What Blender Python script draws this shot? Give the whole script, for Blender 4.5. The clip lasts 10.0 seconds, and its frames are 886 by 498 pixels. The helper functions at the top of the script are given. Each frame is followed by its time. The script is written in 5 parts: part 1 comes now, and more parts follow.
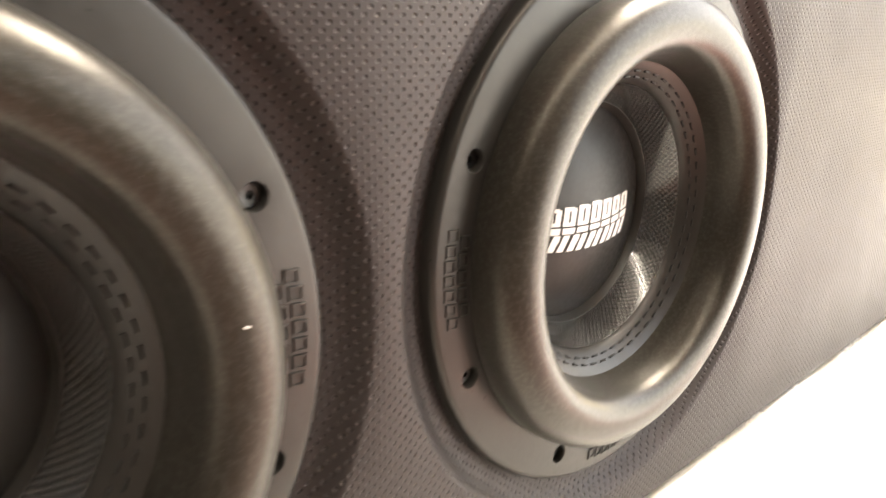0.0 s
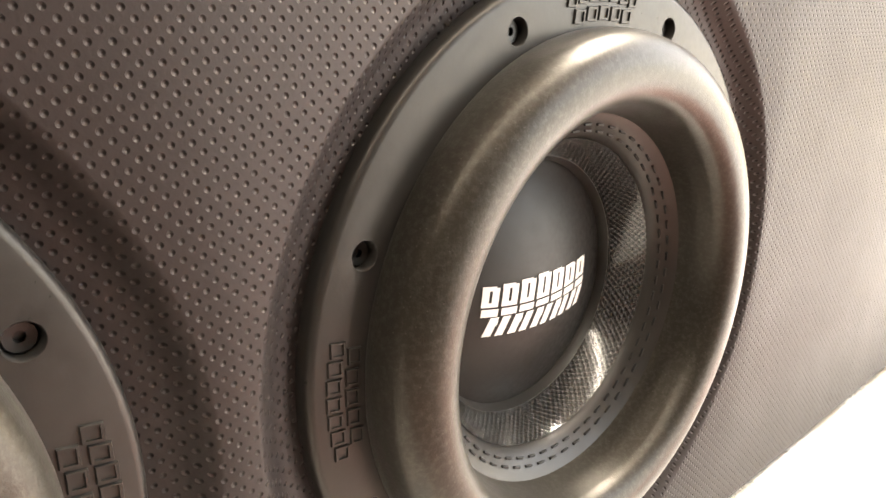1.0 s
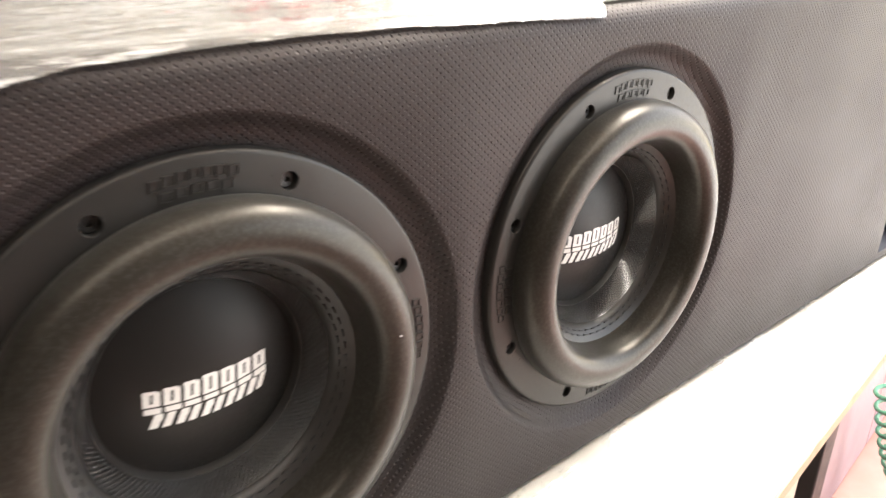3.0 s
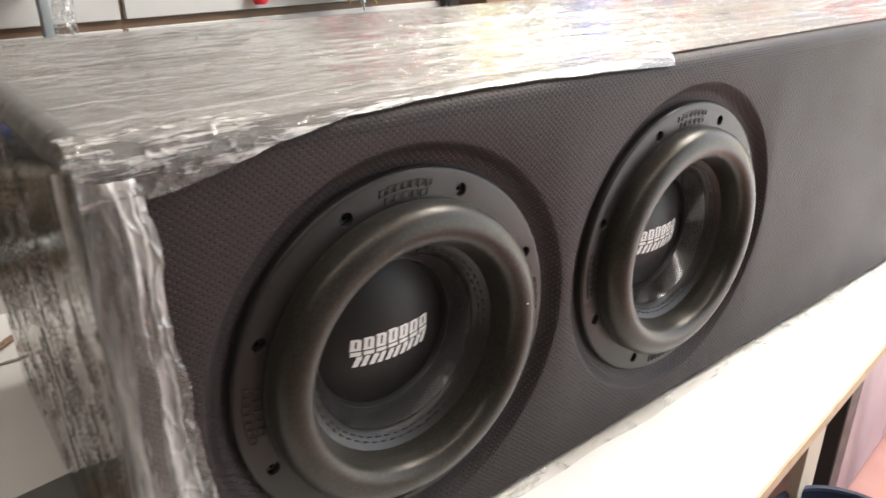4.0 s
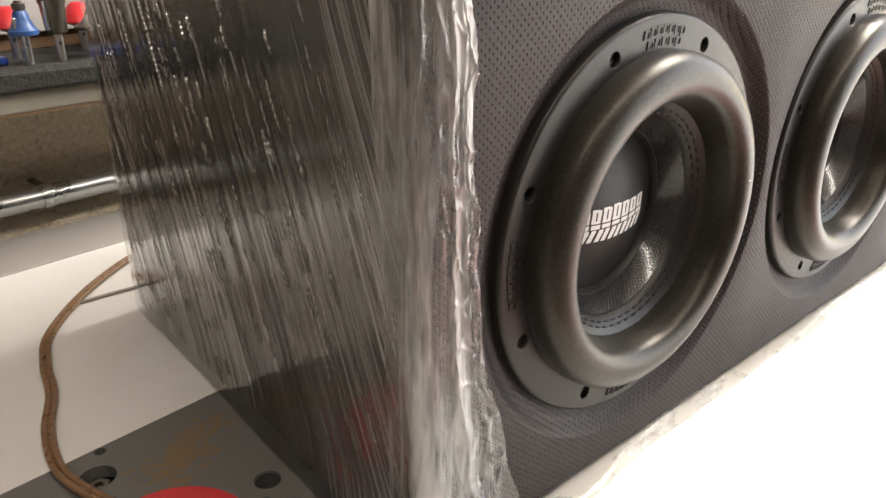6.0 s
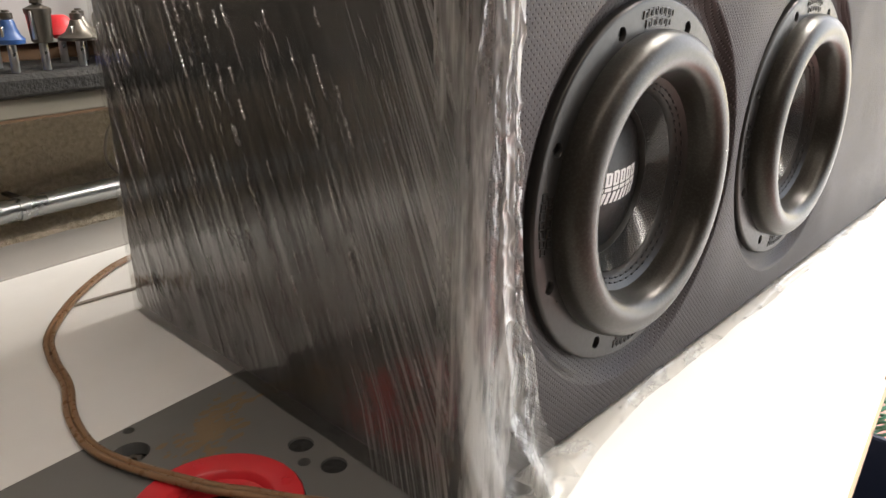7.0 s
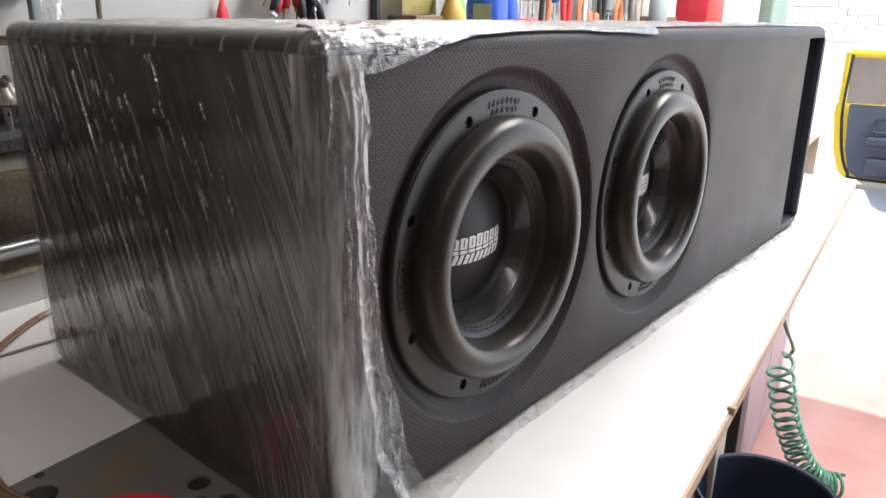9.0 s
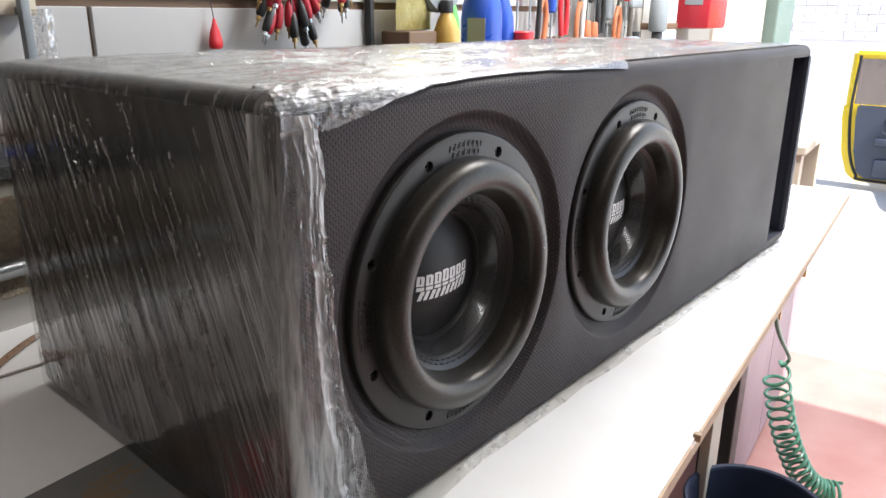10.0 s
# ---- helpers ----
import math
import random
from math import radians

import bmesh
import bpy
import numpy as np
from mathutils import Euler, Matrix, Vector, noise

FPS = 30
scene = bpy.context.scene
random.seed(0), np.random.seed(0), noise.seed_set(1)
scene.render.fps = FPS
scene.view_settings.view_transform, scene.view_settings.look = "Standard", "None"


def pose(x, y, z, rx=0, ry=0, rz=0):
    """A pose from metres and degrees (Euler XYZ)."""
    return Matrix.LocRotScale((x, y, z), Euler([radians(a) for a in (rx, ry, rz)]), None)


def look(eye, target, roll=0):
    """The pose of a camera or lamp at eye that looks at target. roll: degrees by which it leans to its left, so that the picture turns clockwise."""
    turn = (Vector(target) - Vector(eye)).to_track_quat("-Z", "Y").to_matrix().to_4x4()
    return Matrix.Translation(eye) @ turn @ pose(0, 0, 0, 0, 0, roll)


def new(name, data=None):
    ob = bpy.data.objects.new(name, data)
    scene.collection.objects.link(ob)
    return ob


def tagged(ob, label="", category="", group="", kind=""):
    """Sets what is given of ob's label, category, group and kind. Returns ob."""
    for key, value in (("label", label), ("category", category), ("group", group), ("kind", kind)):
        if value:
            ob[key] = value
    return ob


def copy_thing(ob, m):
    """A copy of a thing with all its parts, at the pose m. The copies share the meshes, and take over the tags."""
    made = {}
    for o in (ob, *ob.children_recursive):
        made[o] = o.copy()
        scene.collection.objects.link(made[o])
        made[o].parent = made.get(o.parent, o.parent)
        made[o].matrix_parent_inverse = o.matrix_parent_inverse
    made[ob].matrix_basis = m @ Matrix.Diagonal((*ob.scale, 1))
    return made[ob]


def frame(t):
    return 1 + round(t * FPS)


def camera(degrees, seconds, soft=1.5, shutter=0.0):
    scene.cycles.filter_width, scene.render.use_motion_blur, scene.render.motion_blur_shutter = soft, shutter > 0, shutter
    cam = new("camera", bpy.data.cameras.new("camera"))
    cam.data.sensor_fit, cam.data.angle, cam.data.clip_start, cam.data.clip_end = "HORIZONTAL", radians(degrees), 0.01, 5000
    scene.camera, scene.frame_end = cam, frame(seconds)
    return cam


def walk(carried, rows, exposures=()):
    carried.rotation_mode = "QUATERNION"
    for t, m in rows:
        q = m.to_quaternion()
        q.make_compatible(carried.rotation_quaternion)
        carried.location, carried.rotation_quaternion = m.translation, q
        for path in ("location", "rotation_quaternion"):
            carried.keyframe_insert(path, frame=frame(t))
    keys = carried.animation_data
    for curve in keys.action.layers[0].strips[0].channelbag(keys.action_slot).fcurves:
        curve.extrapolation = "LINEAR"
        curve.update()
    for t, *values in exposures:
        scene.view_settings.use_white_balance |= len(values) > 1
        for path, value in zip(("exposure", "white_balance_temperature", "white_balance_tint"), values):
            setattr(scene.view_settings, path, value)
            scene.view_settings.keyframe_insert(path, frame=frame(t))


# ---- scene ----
cam = camera(62.3, 10.0, 1.5, 0.4)
PATH = [
    (0, (0.006, -0.17, 0.245), (1.306, 1.227, -0.353), 0.7),
    (0.5, (0.061, -0.156, 0.252), (1.35, 1.247, -0.356), 1.1),
    (1, (0.07, -0.151, 0.262), (1.347, 1.26, -0.352), 0.6),
    (1.5, (0.056, -0.169, 0.266), (1.31, 1.245, -0.389), 0.2),
    (2, (0.038, -0.18, 0.278), (1.263, 1.193, -0.505), 0.4),
    (2.2, (0.021, -0.191, 0.289), (1.25, 1.178, -0.497), 0.4),
    (3.3, (-0.139, -0.293, 0.371), (1.021, 1.117, -0.445), 0.0),
    (3.5, (-0.159, -0.304, 0.375), (1.004, 1.109, -0.433), -0.1),
    (4, (-0.229, -0.318, 0.399), (0.919, 1.112, -0.398), -0.1),
    (4.5, (-0.269, -0.306, 0.387), (0.861, 1.141, -0.405), -0.6),
    (5, (-0.328, -0.288, 0.373), (0.806, 1.149, -0.432), -0.1),
    (5.5, (-0.341, -0.265, 0.352), (0.81, 1.16, -0.45), -0.1),
    (6, (-0.343, -0.222, 0.315), (0.855, 1.167, -0.482), -0.0),
    (6.2, (-0.347, -0.218, 0.312), (0.882, 1.15, -0.475), -0.3),
    (7.3, (-0.442, -0.221, 0.283), (0.961, 1.039, -0.385), 0.5),
    (7.5, (-0.447, -0.231, 0.283), (0.97, 1.021, -0.368), 0.5),
    (8, (-0.455, -0.259, 0.274), (0.991, 0.98, -0.336), 0.3),
    (8.5, (-0.447, -0.281, 0.303), (1.02, 0.934, -0.307), 0.7),
    (9, (-0.428, -0.298, 0.325), (1.043, 0.912, -0.284), 0.7),
    (9.5, (-0.413, -0.317, 0.34), (1.05, 0.903, -0.27), 0.5),
    (10, (-0.413, -0.329, 0.358), (1.039, 0.902, -0.255), 0.4),
]
EXPOSURE = [(0.0, 2.44, 7450, 10), (1.6, 2.46, 7450, 10), (2.0, 2.32, 7450, 10), (3.3, 1.80, 6600, 10), (3.6, 1.55, 6550, 10), (4.0, 1.22, 6500, 10), (5.2, 1.25, 6550, 10), (6.1, 1.58, 6800, 10), (7.5, 1.25, 6400, 10), (10.0, 0.85, 5950, 10)]
walk(cam, [(t, look(eye, target, roll)) for t, eye, target, roll in PATH], EXPOSURE)

# ---- light ----
world = bpy.data.worlds.new("sky")
scene.world = world
world.use_nodes = True
wn = world.node_tree.nodes
sky = wn.new("ShaderNodeTexSky")
sky.sky_type, sky.sun_disc = "NISHITA", False
sky.sun_elevation, sky.sun_rotation = radians(48), radians(182)
wn["Background"].inputs["Strength"].default_value = 0.15
world.node_tree.links.new(sky.outputs["Color"], wn["Background"].inputs["Color"])

sun = new("sun", bpy.data.lights.new("sun", "SUN"))
sun.data.energy, sun.data.angle, sun.data.color = 5.0, radians(0.5), (1.0, 0.95, 0.88)
sun.matrix_world = look((0, 0, 0), (-math.sin(radians(182)) * math.cos(radians(48)), -math.cos(radians(182)) * math.cos(radians(48)), -math.sin(radians(48))))

# The room stands at a small turn to the box: u along the back wall, v into it.
TURN = 6.5
ROOM = Matrix.Rotation(radians(TURN), 4, "Z")


def room(u, v, z=0.0):
    return ROOM @ Vector((u, v, z))


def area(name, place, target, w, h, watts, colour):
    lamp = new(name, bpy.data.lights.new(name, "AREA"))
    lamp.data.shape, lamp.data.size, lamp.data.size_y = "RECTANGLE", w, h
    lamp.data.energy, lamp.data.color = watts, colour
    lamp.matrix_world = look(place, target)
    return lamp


FLOOR_Z, CEIL_Z = -0.95, 1.85
area("street_opening_light", room(1.60, -1.20, 0.30), room(0.3, -0.7, 0.0), 2.2, 2.0, 14, (0.98, 0.98, 0.98))
# Assumed ceiling lamps, unseen; placed to give the rolls' highlights and the film's glints.
area("unseen_ceiling_light_a", room(-0.30, -0.74, 1.62), room(-0.30, -0.74, 0.0), 2.2, 0.032, 6.0, (1.0, 0.95, 0.87))
area("unseen_ceiling_light_b", room(1.30, -0.12, 1.55), room(1.30, -0.12, 0.0), 0.20, 1.2, 42, (1.0, 0.95, 0.87))


# ---- materials ----
def material(name):
    m = bpy.data.materials.new(name)
    m.use_nodes = True
    return m, m.node_tree.nodes, m.node_tree.links, m.node_tree.nodes["Principled BSDF"]


def mixed(n, l, fac, a, b):
    """A colour between a and b by a float socket."""
    mix = n.new("ShaderNodeMix")
    mix.data_type = "RGBA"
    l.new(fac, mix.inputs[0])
    for i, c in ((6, a), (7, b)):
        if isinstance(c, tuple):
            mix.inputs[i].default_value = (*c, 1)
        else:
            l.new(c, mix.inputs[i])
    return mix.outputs[2]


def noise_of(n, l, scale, detail=4.0, stretch=None, rough=0.55, fan=0.0):
    tex = n.new("ShaderNodeTexNoise")
    tex.inputs["Scale"].default_value, tex.inputs["Detail"].default_value = scale, detail
    tex.inputs["Roughness"].default_value = rough
    co = n.new("ShaderNodeTexCoord")
    if fan:
        # lines that lean towards the front as they go down
        sep, com = n.new("ShaderNodeSeparateXYZ"), n.new("ShaderNodeCombineXYZ")
        l.new(co.outputs["Object"], sep.inputs[0])
        spread = math_node(n, l, "MULTIPLY_ADD", sep.outputs["Z"], -fan, sep.outputs["Y"])
        for axis, src, k in (("X", sep.outputs["X"], stretch[0]), ("Y", spread, stretch[1]), ("Z", sep.outputs["Z"], stretch[2])):
            l.new(math_node(n, l, "MULTIPLY", src, k), com.inputs[axis])
        l.new(com.outputs[0], tex.inputs["Vector"])
    elif stretch:
        mp = n.new("ShaderNodeMapping")
        mp.vector_type = "TEXTURE"
        mp.inputs["Scale"].default_value = [1 / k for k in stretch]
        l.new(co.outputs["Object"], mp.inputs["Vector"])
        l.new(mp.outputs["Vector"], tex.inputs["Vector"])
    else:
        l.new(co.outputs["Object"], tex.inputs["Vector"])
    return tex.outputs["Fac"]


def ramp(n, l, fac, lo, hi, a=0.0, b=1.0):
    r = n.new("ShaderNodeMapRange")
    r.inputs["From Min"].default_value, r.inputs["From Max"].default_value = lo, hi
    r.inputs["To Min"].default_value, r.inputs["To Max"].default_value = a, b
    l.new(fac, r.inputs["Value"])
    return r.outputs["Result"]


def bumped(n, l, p, height, distance, strength=1.0, under=None):
    b = n.new("ShaderNodeBump")
    b.inputs["Distance"].default_value, b.inputs["Strength"].default_value = distance, strength
    l.new(height, b.inputs["Height"])
    if under is not None:
        l.new(under, b.inputs["Normal"])
    l.new(b.outputs["Normal"], p.inputs["Normal"])
    return b.outputs["Normal"]


def plain(name, a, b, rough, scale=30.0, metal=0.0, bump=0.0, stretch=None, spec=0.5, grime=3.0):
    """A surface with two scales of variation between colours a and b."""
    m, n, l, p = material(name)
    fine, broad = noise_of(n, l, scale, 6.0, stretch), noise_of(n, l, grime, 3.0)
    both = n.new("ShaderNodeMath")
    both.operation = "MULTIPLY_ADD"
    l.new(fine, both.inputs[0])
    both.inputs[1].default_value = 0.5
    half = ramp(n, l, broad, 0.3, 0.7, 0.0, 0.5)
    l.new(half, both.inputs[2])
    l.new(mixed(n, l, both.outputs[0], a, b), p.inputs["Base Color"])
    l.new(ramp(n, l, fine, 0.3, 0.7, max(0.03, rough - 0.07), min(1, rough + 0.09)), p.inputs["Roughness"])
    p.inputs["Metallic"].default_value = metal
    p.inputs["Specular IOR Level"].default_value = spec
    if bump:
        bumped(n, l, p, fine, bump)
    return m


def math_node(n, l, op, a, b=None, c=None):
    k = n.new("ShaderNodeMath")
    k.operation = op
    for i, v in enumerate((a, b, c)):
        if v is None:
            continue
        if isinstance(v, (int, float)):
            k.inputs[i].default_value = v
        else:
            l.new(v, k.inputs[i])
    return k.outputs[0]


def vinyl_material():
    """Perforated-look upholstery vinyl: staggered small dimples, mapped in metres."""
    m, n, l, p = material("dimpled_vinyl")
    uv = n.new("ShaderNodeUVMap")
    sep = n.new("ShaderNodeSeparateXYZ")
    l.new(uv.outputs["UV"], sep.inputs[0])
    px, py = 0.0045, 0.0041
    found = []
    for shift in (0.0, 0.5):
        parts = []
        for out, pitch in ((sep.outputs["X"], px), (sep.outputs["Y"], py)):
            k = math_node(n, l, "MULTIPLY_ADD", out, 1 / pitch, shift)
            k = math_node(n, l, "SUBTRACT", math_node(n, l, "FRACT", k), 0.5)
            k = math_node(n, l, "MULTIPLY", k, pitch)
            parts.append(math_node(n, l, "MULTIPLY", k, k))
        found.append(math_node(n, l, "SQRT", math_node(n, l, "ADD", parts[0], parts[1])))
    near = math_node(n, l, "MINIMUM", found[0], found[1])
    pit = ramp(n, l, near, 0.00014, 0.00080)
    fine = noise_of(n, l, 900, 3.0)
    broad = noise_of(n, l, 9, 4.0)
    grain = bumped(n, l, p, fine, 0.0001, 0.5)
    bumped(n, l, p, pit, 0.0009, 0.9, grain)
    l.new(mixed(n, l, broad, (0.0135, 0.0112, 0.0110), (0.0195, 0.0163, 0.0160)), p.inputs["Base Color"])
    l.new(ramp(n, l, broad, 0.3, 0.7, 0.50, 0.60), p.inputs["Roughness"])
    p.inputs["Specular IOR Level"].default_value = 0.30
    p.inputs["Specular Tint"].default_value = (1.0, 0.88, 0.87, 1)
    return m


def film_material(name, haze, streak, relief, crumpled, layers=1.7, gather=0.0, rough=0.045, patchy=0.0, fan=0.0, fold=60.0, low=0.35, high=2.6, span=("Y", 0.12, 0.0)):
    """Clear stretch film: see-through, glossy at a slant, milky where it is gathered."""
    m, n, l, p = material(name)
    n.remove(p)
    out = n["Material Output"]
    clear, gloss, milk = n.new("ShaderNodeBsdfTransparent"), n.new("ShaderNodeBsdfGlossy"), n.new("ShaderNodeBsdfDiffuse")
    through_milk = n.new("ShaderNodeBsdfTranslucent")
    clear.inputs["Color"].default_value = (0.97, 0.97, 0.96, 1)
    gloss.inputs["Roughness"].default_value = rough
    milk.inputs["Color"].default_value = (0.80, 0.79, 0.77, 1)
    through_milk.inputs["Color"].default_value = (0.80, 0.79, 0.77, 1)
    lines = noise_of(n, l, 1.0, 4.0 if patchy else 5.0, streak, 0.62, fan)
    crumple = noise_of(n, l, fold, 5.0)
    b1 = n.new("ShaderNodeBump")
    b1.inputs["Distance"].default_value = relief
    l.new(lines, b1.inputs["Height"])
    b2 = n.new("ShaderNodeBump")
    b2.inputs["Distance"].default_value, b2.inputs["Strength"].default_value = 0.003, crumpled
    l.new(crumple, b2.inputs["Height"])
    l.new(b1.outputs["Normal"], b2.inputs["Normal"])
    for s in (gloss, milk):
        l.new(b2.outputs["Normal"], s.inputs["Normal"])
    white, soft, full = n.new("ShaderNodeMixShader"), n.new("ShaderNodeMixShader"), n.new("ShaderNodeMixShader")
    white.inputs[0].default_value = 0.45
    l.new(milk.outputs[0], white.inputs[1])
    l.new(through_milk.outputs[0], white.inputs[2])
    amount = math_node(n, l, "MULTIPLY", ramp(n, l, lines, 0.50, 0.72, low, high), haze)
    if gather:
        # more layers lie over each other towards the front corner
        co = n.new("ShaderNodeTexCoord")
        sep = n.new("ShaderNodeSeparateXYZ")
        l.new(co.outputs["Object"], sep.inputs[0])
        folds = math_node(n, l, "MULTIPLY", ramp(n, l, sep.outputs[span[0]], span[1], span[2], 0.0, gather), ramp(n, l, lines, 0.42, 0.62, 0.2, 1.0))
        amount = math_node(n, l, "ADD", amount, folds)
    l.new(math_node(n, l, "MINIMUM", amount, 0.9), soft.inputs[0])
    l.new(clear.outputs[0], soft.inputs[1])
    l.new(white.outputs[0], soft.inputs[2])
    fres = n.new("ShaderNodeFresnel")
    fres.inputs["IOR"].default_value = 1.5
    l.new(b2.outputs["Normal"], fres.inputs["Normal"])
    shine = math_node(n, l, "MULTIPLY", fres.outputs[0], layers)
    if patchy:
        # slack threads between the taut, mirror-like bands
        threads = noise_of(n, l, 1.0, 2.0, (4.0, 620.0, 7.0), 0.7, fan)
        bands = noise_of(n, l, 1.0, 2.0, (4.0, 60.0, 7.0), 0.5, fan)
        shine = math_node(n, l, "MULTIPLY", shine, ramp(n, l, threads, 0.33, 0.46, 1.0 - patchy, 1.0))
        shine = math_node(n, l, "MULTIPLY", shine, ramp(n, l, bands, 0.35, 0.62, 0.7, 1.15))
    l.new(math_node(n, l, "MINIMUM", shine, 1.0), full.inputs[0])
    l.new(soft.outputs[0], full.inputs[1])
    l.new(gloss.outputs[0], full.inputs[2])
    l.new(full.outputs[0], out.inputs["Surface"])
    return m


def weave_material():
    m, n, l, p = material("woven_cone")
    uv = n.new("ShaderNodeUVMap")
    sep = n.new("ShaderNodeSeparateXYZ")
    l.new(uv.outputs["UV"], sep.inputs[0])
    sides = math_node(n, l, "ADD", sep.outputs["X"], sep.outputs["Y"]), math_node(n, l, "SUBTRACT", sep.outputs["X"], sep.outputs["Y"])
    hs = [math_node(n, l, "MULTIPLY_ADD", math_node(n, l, "SINE", math_node(n, l, "MULTIPLY", k, 2 * math.pi / 0.0030)), 0.5, 0.5) for k in sides]
    bumped(n, l, p, math_node(n, l, "MULTIPLY", *hs), 0.0017)
    p.inputs["Coat Weight"].default_value, p.inputs["Coat Roughness"].default_value = 0.8, 0.13
    l.new(mixed(n, l, hs[0], (0.012, 0.0115, 0.0108), (0.030, 0.0288, 0.027)), p.inputs["Base Color"])
    p.inputs["Roughness"].default_value = 0.24
    p.inputs["Specular IOR Level"].default_value = 0.8
    return m


def rubber_material():
    m, n, l, p = material("foam_rubber")
    fine, broad = noise_of(n, l, 1500, 3.0), noise_of(n, l, 25, 4.0)
    dust = n.new("ShaderNodeTexVoronoi")
    dust.inputs["Scale"].default_value = 380
    co = n.new("ShaderNodeTexCoord")
    l.new(co.outputs["Object"], dust.inputs["Vector"])
    mottle = noise_of(n, l, 520, 6.0, None, 0.7)
    bare = mixed(n, l, broad, (0.0115, 0.0102, 0.0082), (0.0200, 0.0178, 0.0145))
    dusty = mixed(n, l, ramp(n, l, mottle, 0.46, 0.68), bare, (0.036, 0.034, 0.030))
    l.new(mixed(n, l, ramp(n, l, dust.outputs["Distance"], 0.04, 0.11), (0.060, 0.056, 0.050), dusty), p.inputs["Base Color"])
    l.new(ramp(n, l, broad, 0.3, 0.7, 0.28, 0.37), p.inputs["Roughness"])
    p.inputs["Specular IOR Level"].default_value = 0.30
    p.inputs["Specular Tint"].default_value = (1.0, 0.93, 0.84, 1)
    p.inputs["Sheen Weight"].default_value, p.inputs["Sheen Roughness"].default_value = 0.06, 0.45
    bumped(n, l, p, fine, 0.00010, 0.7)
    return m


def grit_material():
    """Old rough cement render."""
    m, n, l, p = material("rough_cement")
    fine, broad = noise_of(n, l, 160, 8.0), noise_of(n, l, 14, 6.0)
    l.new(mixed(n, l, ramp(n, l, fine, 0.3, 0.7), mixed(n, l, broad, (0.27, 0.225, 0.155), (0.46, 0.40, 0.295)), (0.54, 0.47, 0.36)), p.inputs["Base Color"])
    p.inputs["Roughness"].default_value = 0.9
    bumped(n, l, p, broad, 0.02, 1.0, bumped(n, l, p, fine, 0.006))
    return m


def glass_material():
    m, n, l, p = material("window_glass")
    p.inputs["Base Color"].default_value = (0.24, 0.21, 0.18, 1)
    p.inputs["Roughness"].default_value = 0.02
    p.inputs["Transmission Weight"].default_value = 1.0
    return m


def worktop_material():
    """White melamine, a little scuffed, with a few dark specks."""
    m, n, l, p = material("white_melamine")
    broad, fine = noise_of(n, l, 5, 5.0), noise_of(n, l, 120, 3.0)
    specks = n.new("ShaderNodeTexVoronoi")
    specks.inputs["Scale"].default_value = 11
    co = n.new("ShaderNodeTexCoord")
    l.new(co.outputs["Object"], specks.inputs["Vector"])
    dot = ramp(n, l, specks.outputs["Distance"], 0.010, 0.016)
    clean = mixed(n, l, ramp(n, l, broad, 0.35, 0.7), (0.80, 0.79, 0.77), (0.72, 0.70, 0.67))
    l.new(mixed(n, l, dot, (0.05, 0.04, 0.03), clean), p.inputs["Base Color"])
    l.new(ramp(n, l, fine, 0.3, 0.7, 0.30, 0.42), p.inputs["Roughness"])
    return m


VINYL, RUBBER, WEAVE, GRIT, GLASS, MELAMINE = vinyl_material(), rubber_material(), weave_material(), grit_material(), glass_material(), worktop_material()
LEAN = 0.40
FILM_SIDE = film_material("side_film", 0.105, (4.0, 460.0, 5.0), 0.00010, 0.004, 2.3, 0.62, rough=0.05, patchy=0.65, fan=LEAN, low=0.75, high=1.9)
FILM_TOP = film_material("top_film", 0.40, (3.0, 150.0, 60.0), 0.0034, 0.012, 3.2, rough=0.07)
FILM_END = film_material("end_film", 0.20, (30.0, 120.0, 12.0), 0.0005, 0.012, 1.3, rough=0.26)
FILM_FOOT = film_material("foot_film", 0.28, (30.0, 60.0, 60.0), 0.0004, 0.05, 1.2, rough=0.12)
FILM_FLAP = film_material("gathered_film", 0.34, (70.0, 70.0, 7.0), 0.0008, 0.16, 1.6, 0.55, rough=0.08, fold=55.0, span=("X", -0.135, -0.160))
FILM_BROW = film_material("torn_film_edge", 0.55, (25.0, 210.0, 210.0), 0.0016, 0.16, 1.6, rough=0.17, fold=140.0)
FILM_CREASE = film_material("film_crease", 0.16, (60.0, 60.0, 60.0), 0.0004, 0.02, 9.0)
FLANGE = plain("satin_black_frame", (0.015, 0.0145, 0.014), (0.022, 0.021, 0.020), 0.34, 300, bump=0.00006, spec=0.30)
FLANGE.node_tree.nodes["Principled BSDF"].inputs["Specular Tint"].default_value = (1.0, 0.94, 0.88, 1)
CAP = plain("dust_cap_black", (0.012, 0.011, 0.010), (0.018, 0.0165, 0.015), 0.46, 400, spec=0.28)
BAND = plain("glossy_cone_edge", (0.016, 0.015, 0.014), (0.028, 0.026, 0.024), 0.40, 200, spec=0.3)
BAND.node_tree.nodes["Principled BSDF"].inputs["Coat Weight"].default_value = 0.08
BAND.node_tree.nodes["Principled BSDF"].inputs["Coat Roughness"].default_value = 0.3
THREAD = plain("black_thread", (0.006, 0.006, 0.006), (0.012, 0.012, 0.012), 0.6)
INK = plain("white_print", (0.74, 0.73, 0.69), (0.82, 0.81, 0.78), 0.45, 120)
SCREW = plain("black_screw", (0.02, 0.02, 0.02), (0.05, 0.05, 0.05), 0.35, 90, metal=0.8)
SIDE_VINYL = plain("plain_dark_vinyl", (0.012, 0.0105, 0.0095), (0.020, 0.017, 0.015), 0.5, 120, bump=0.0002)
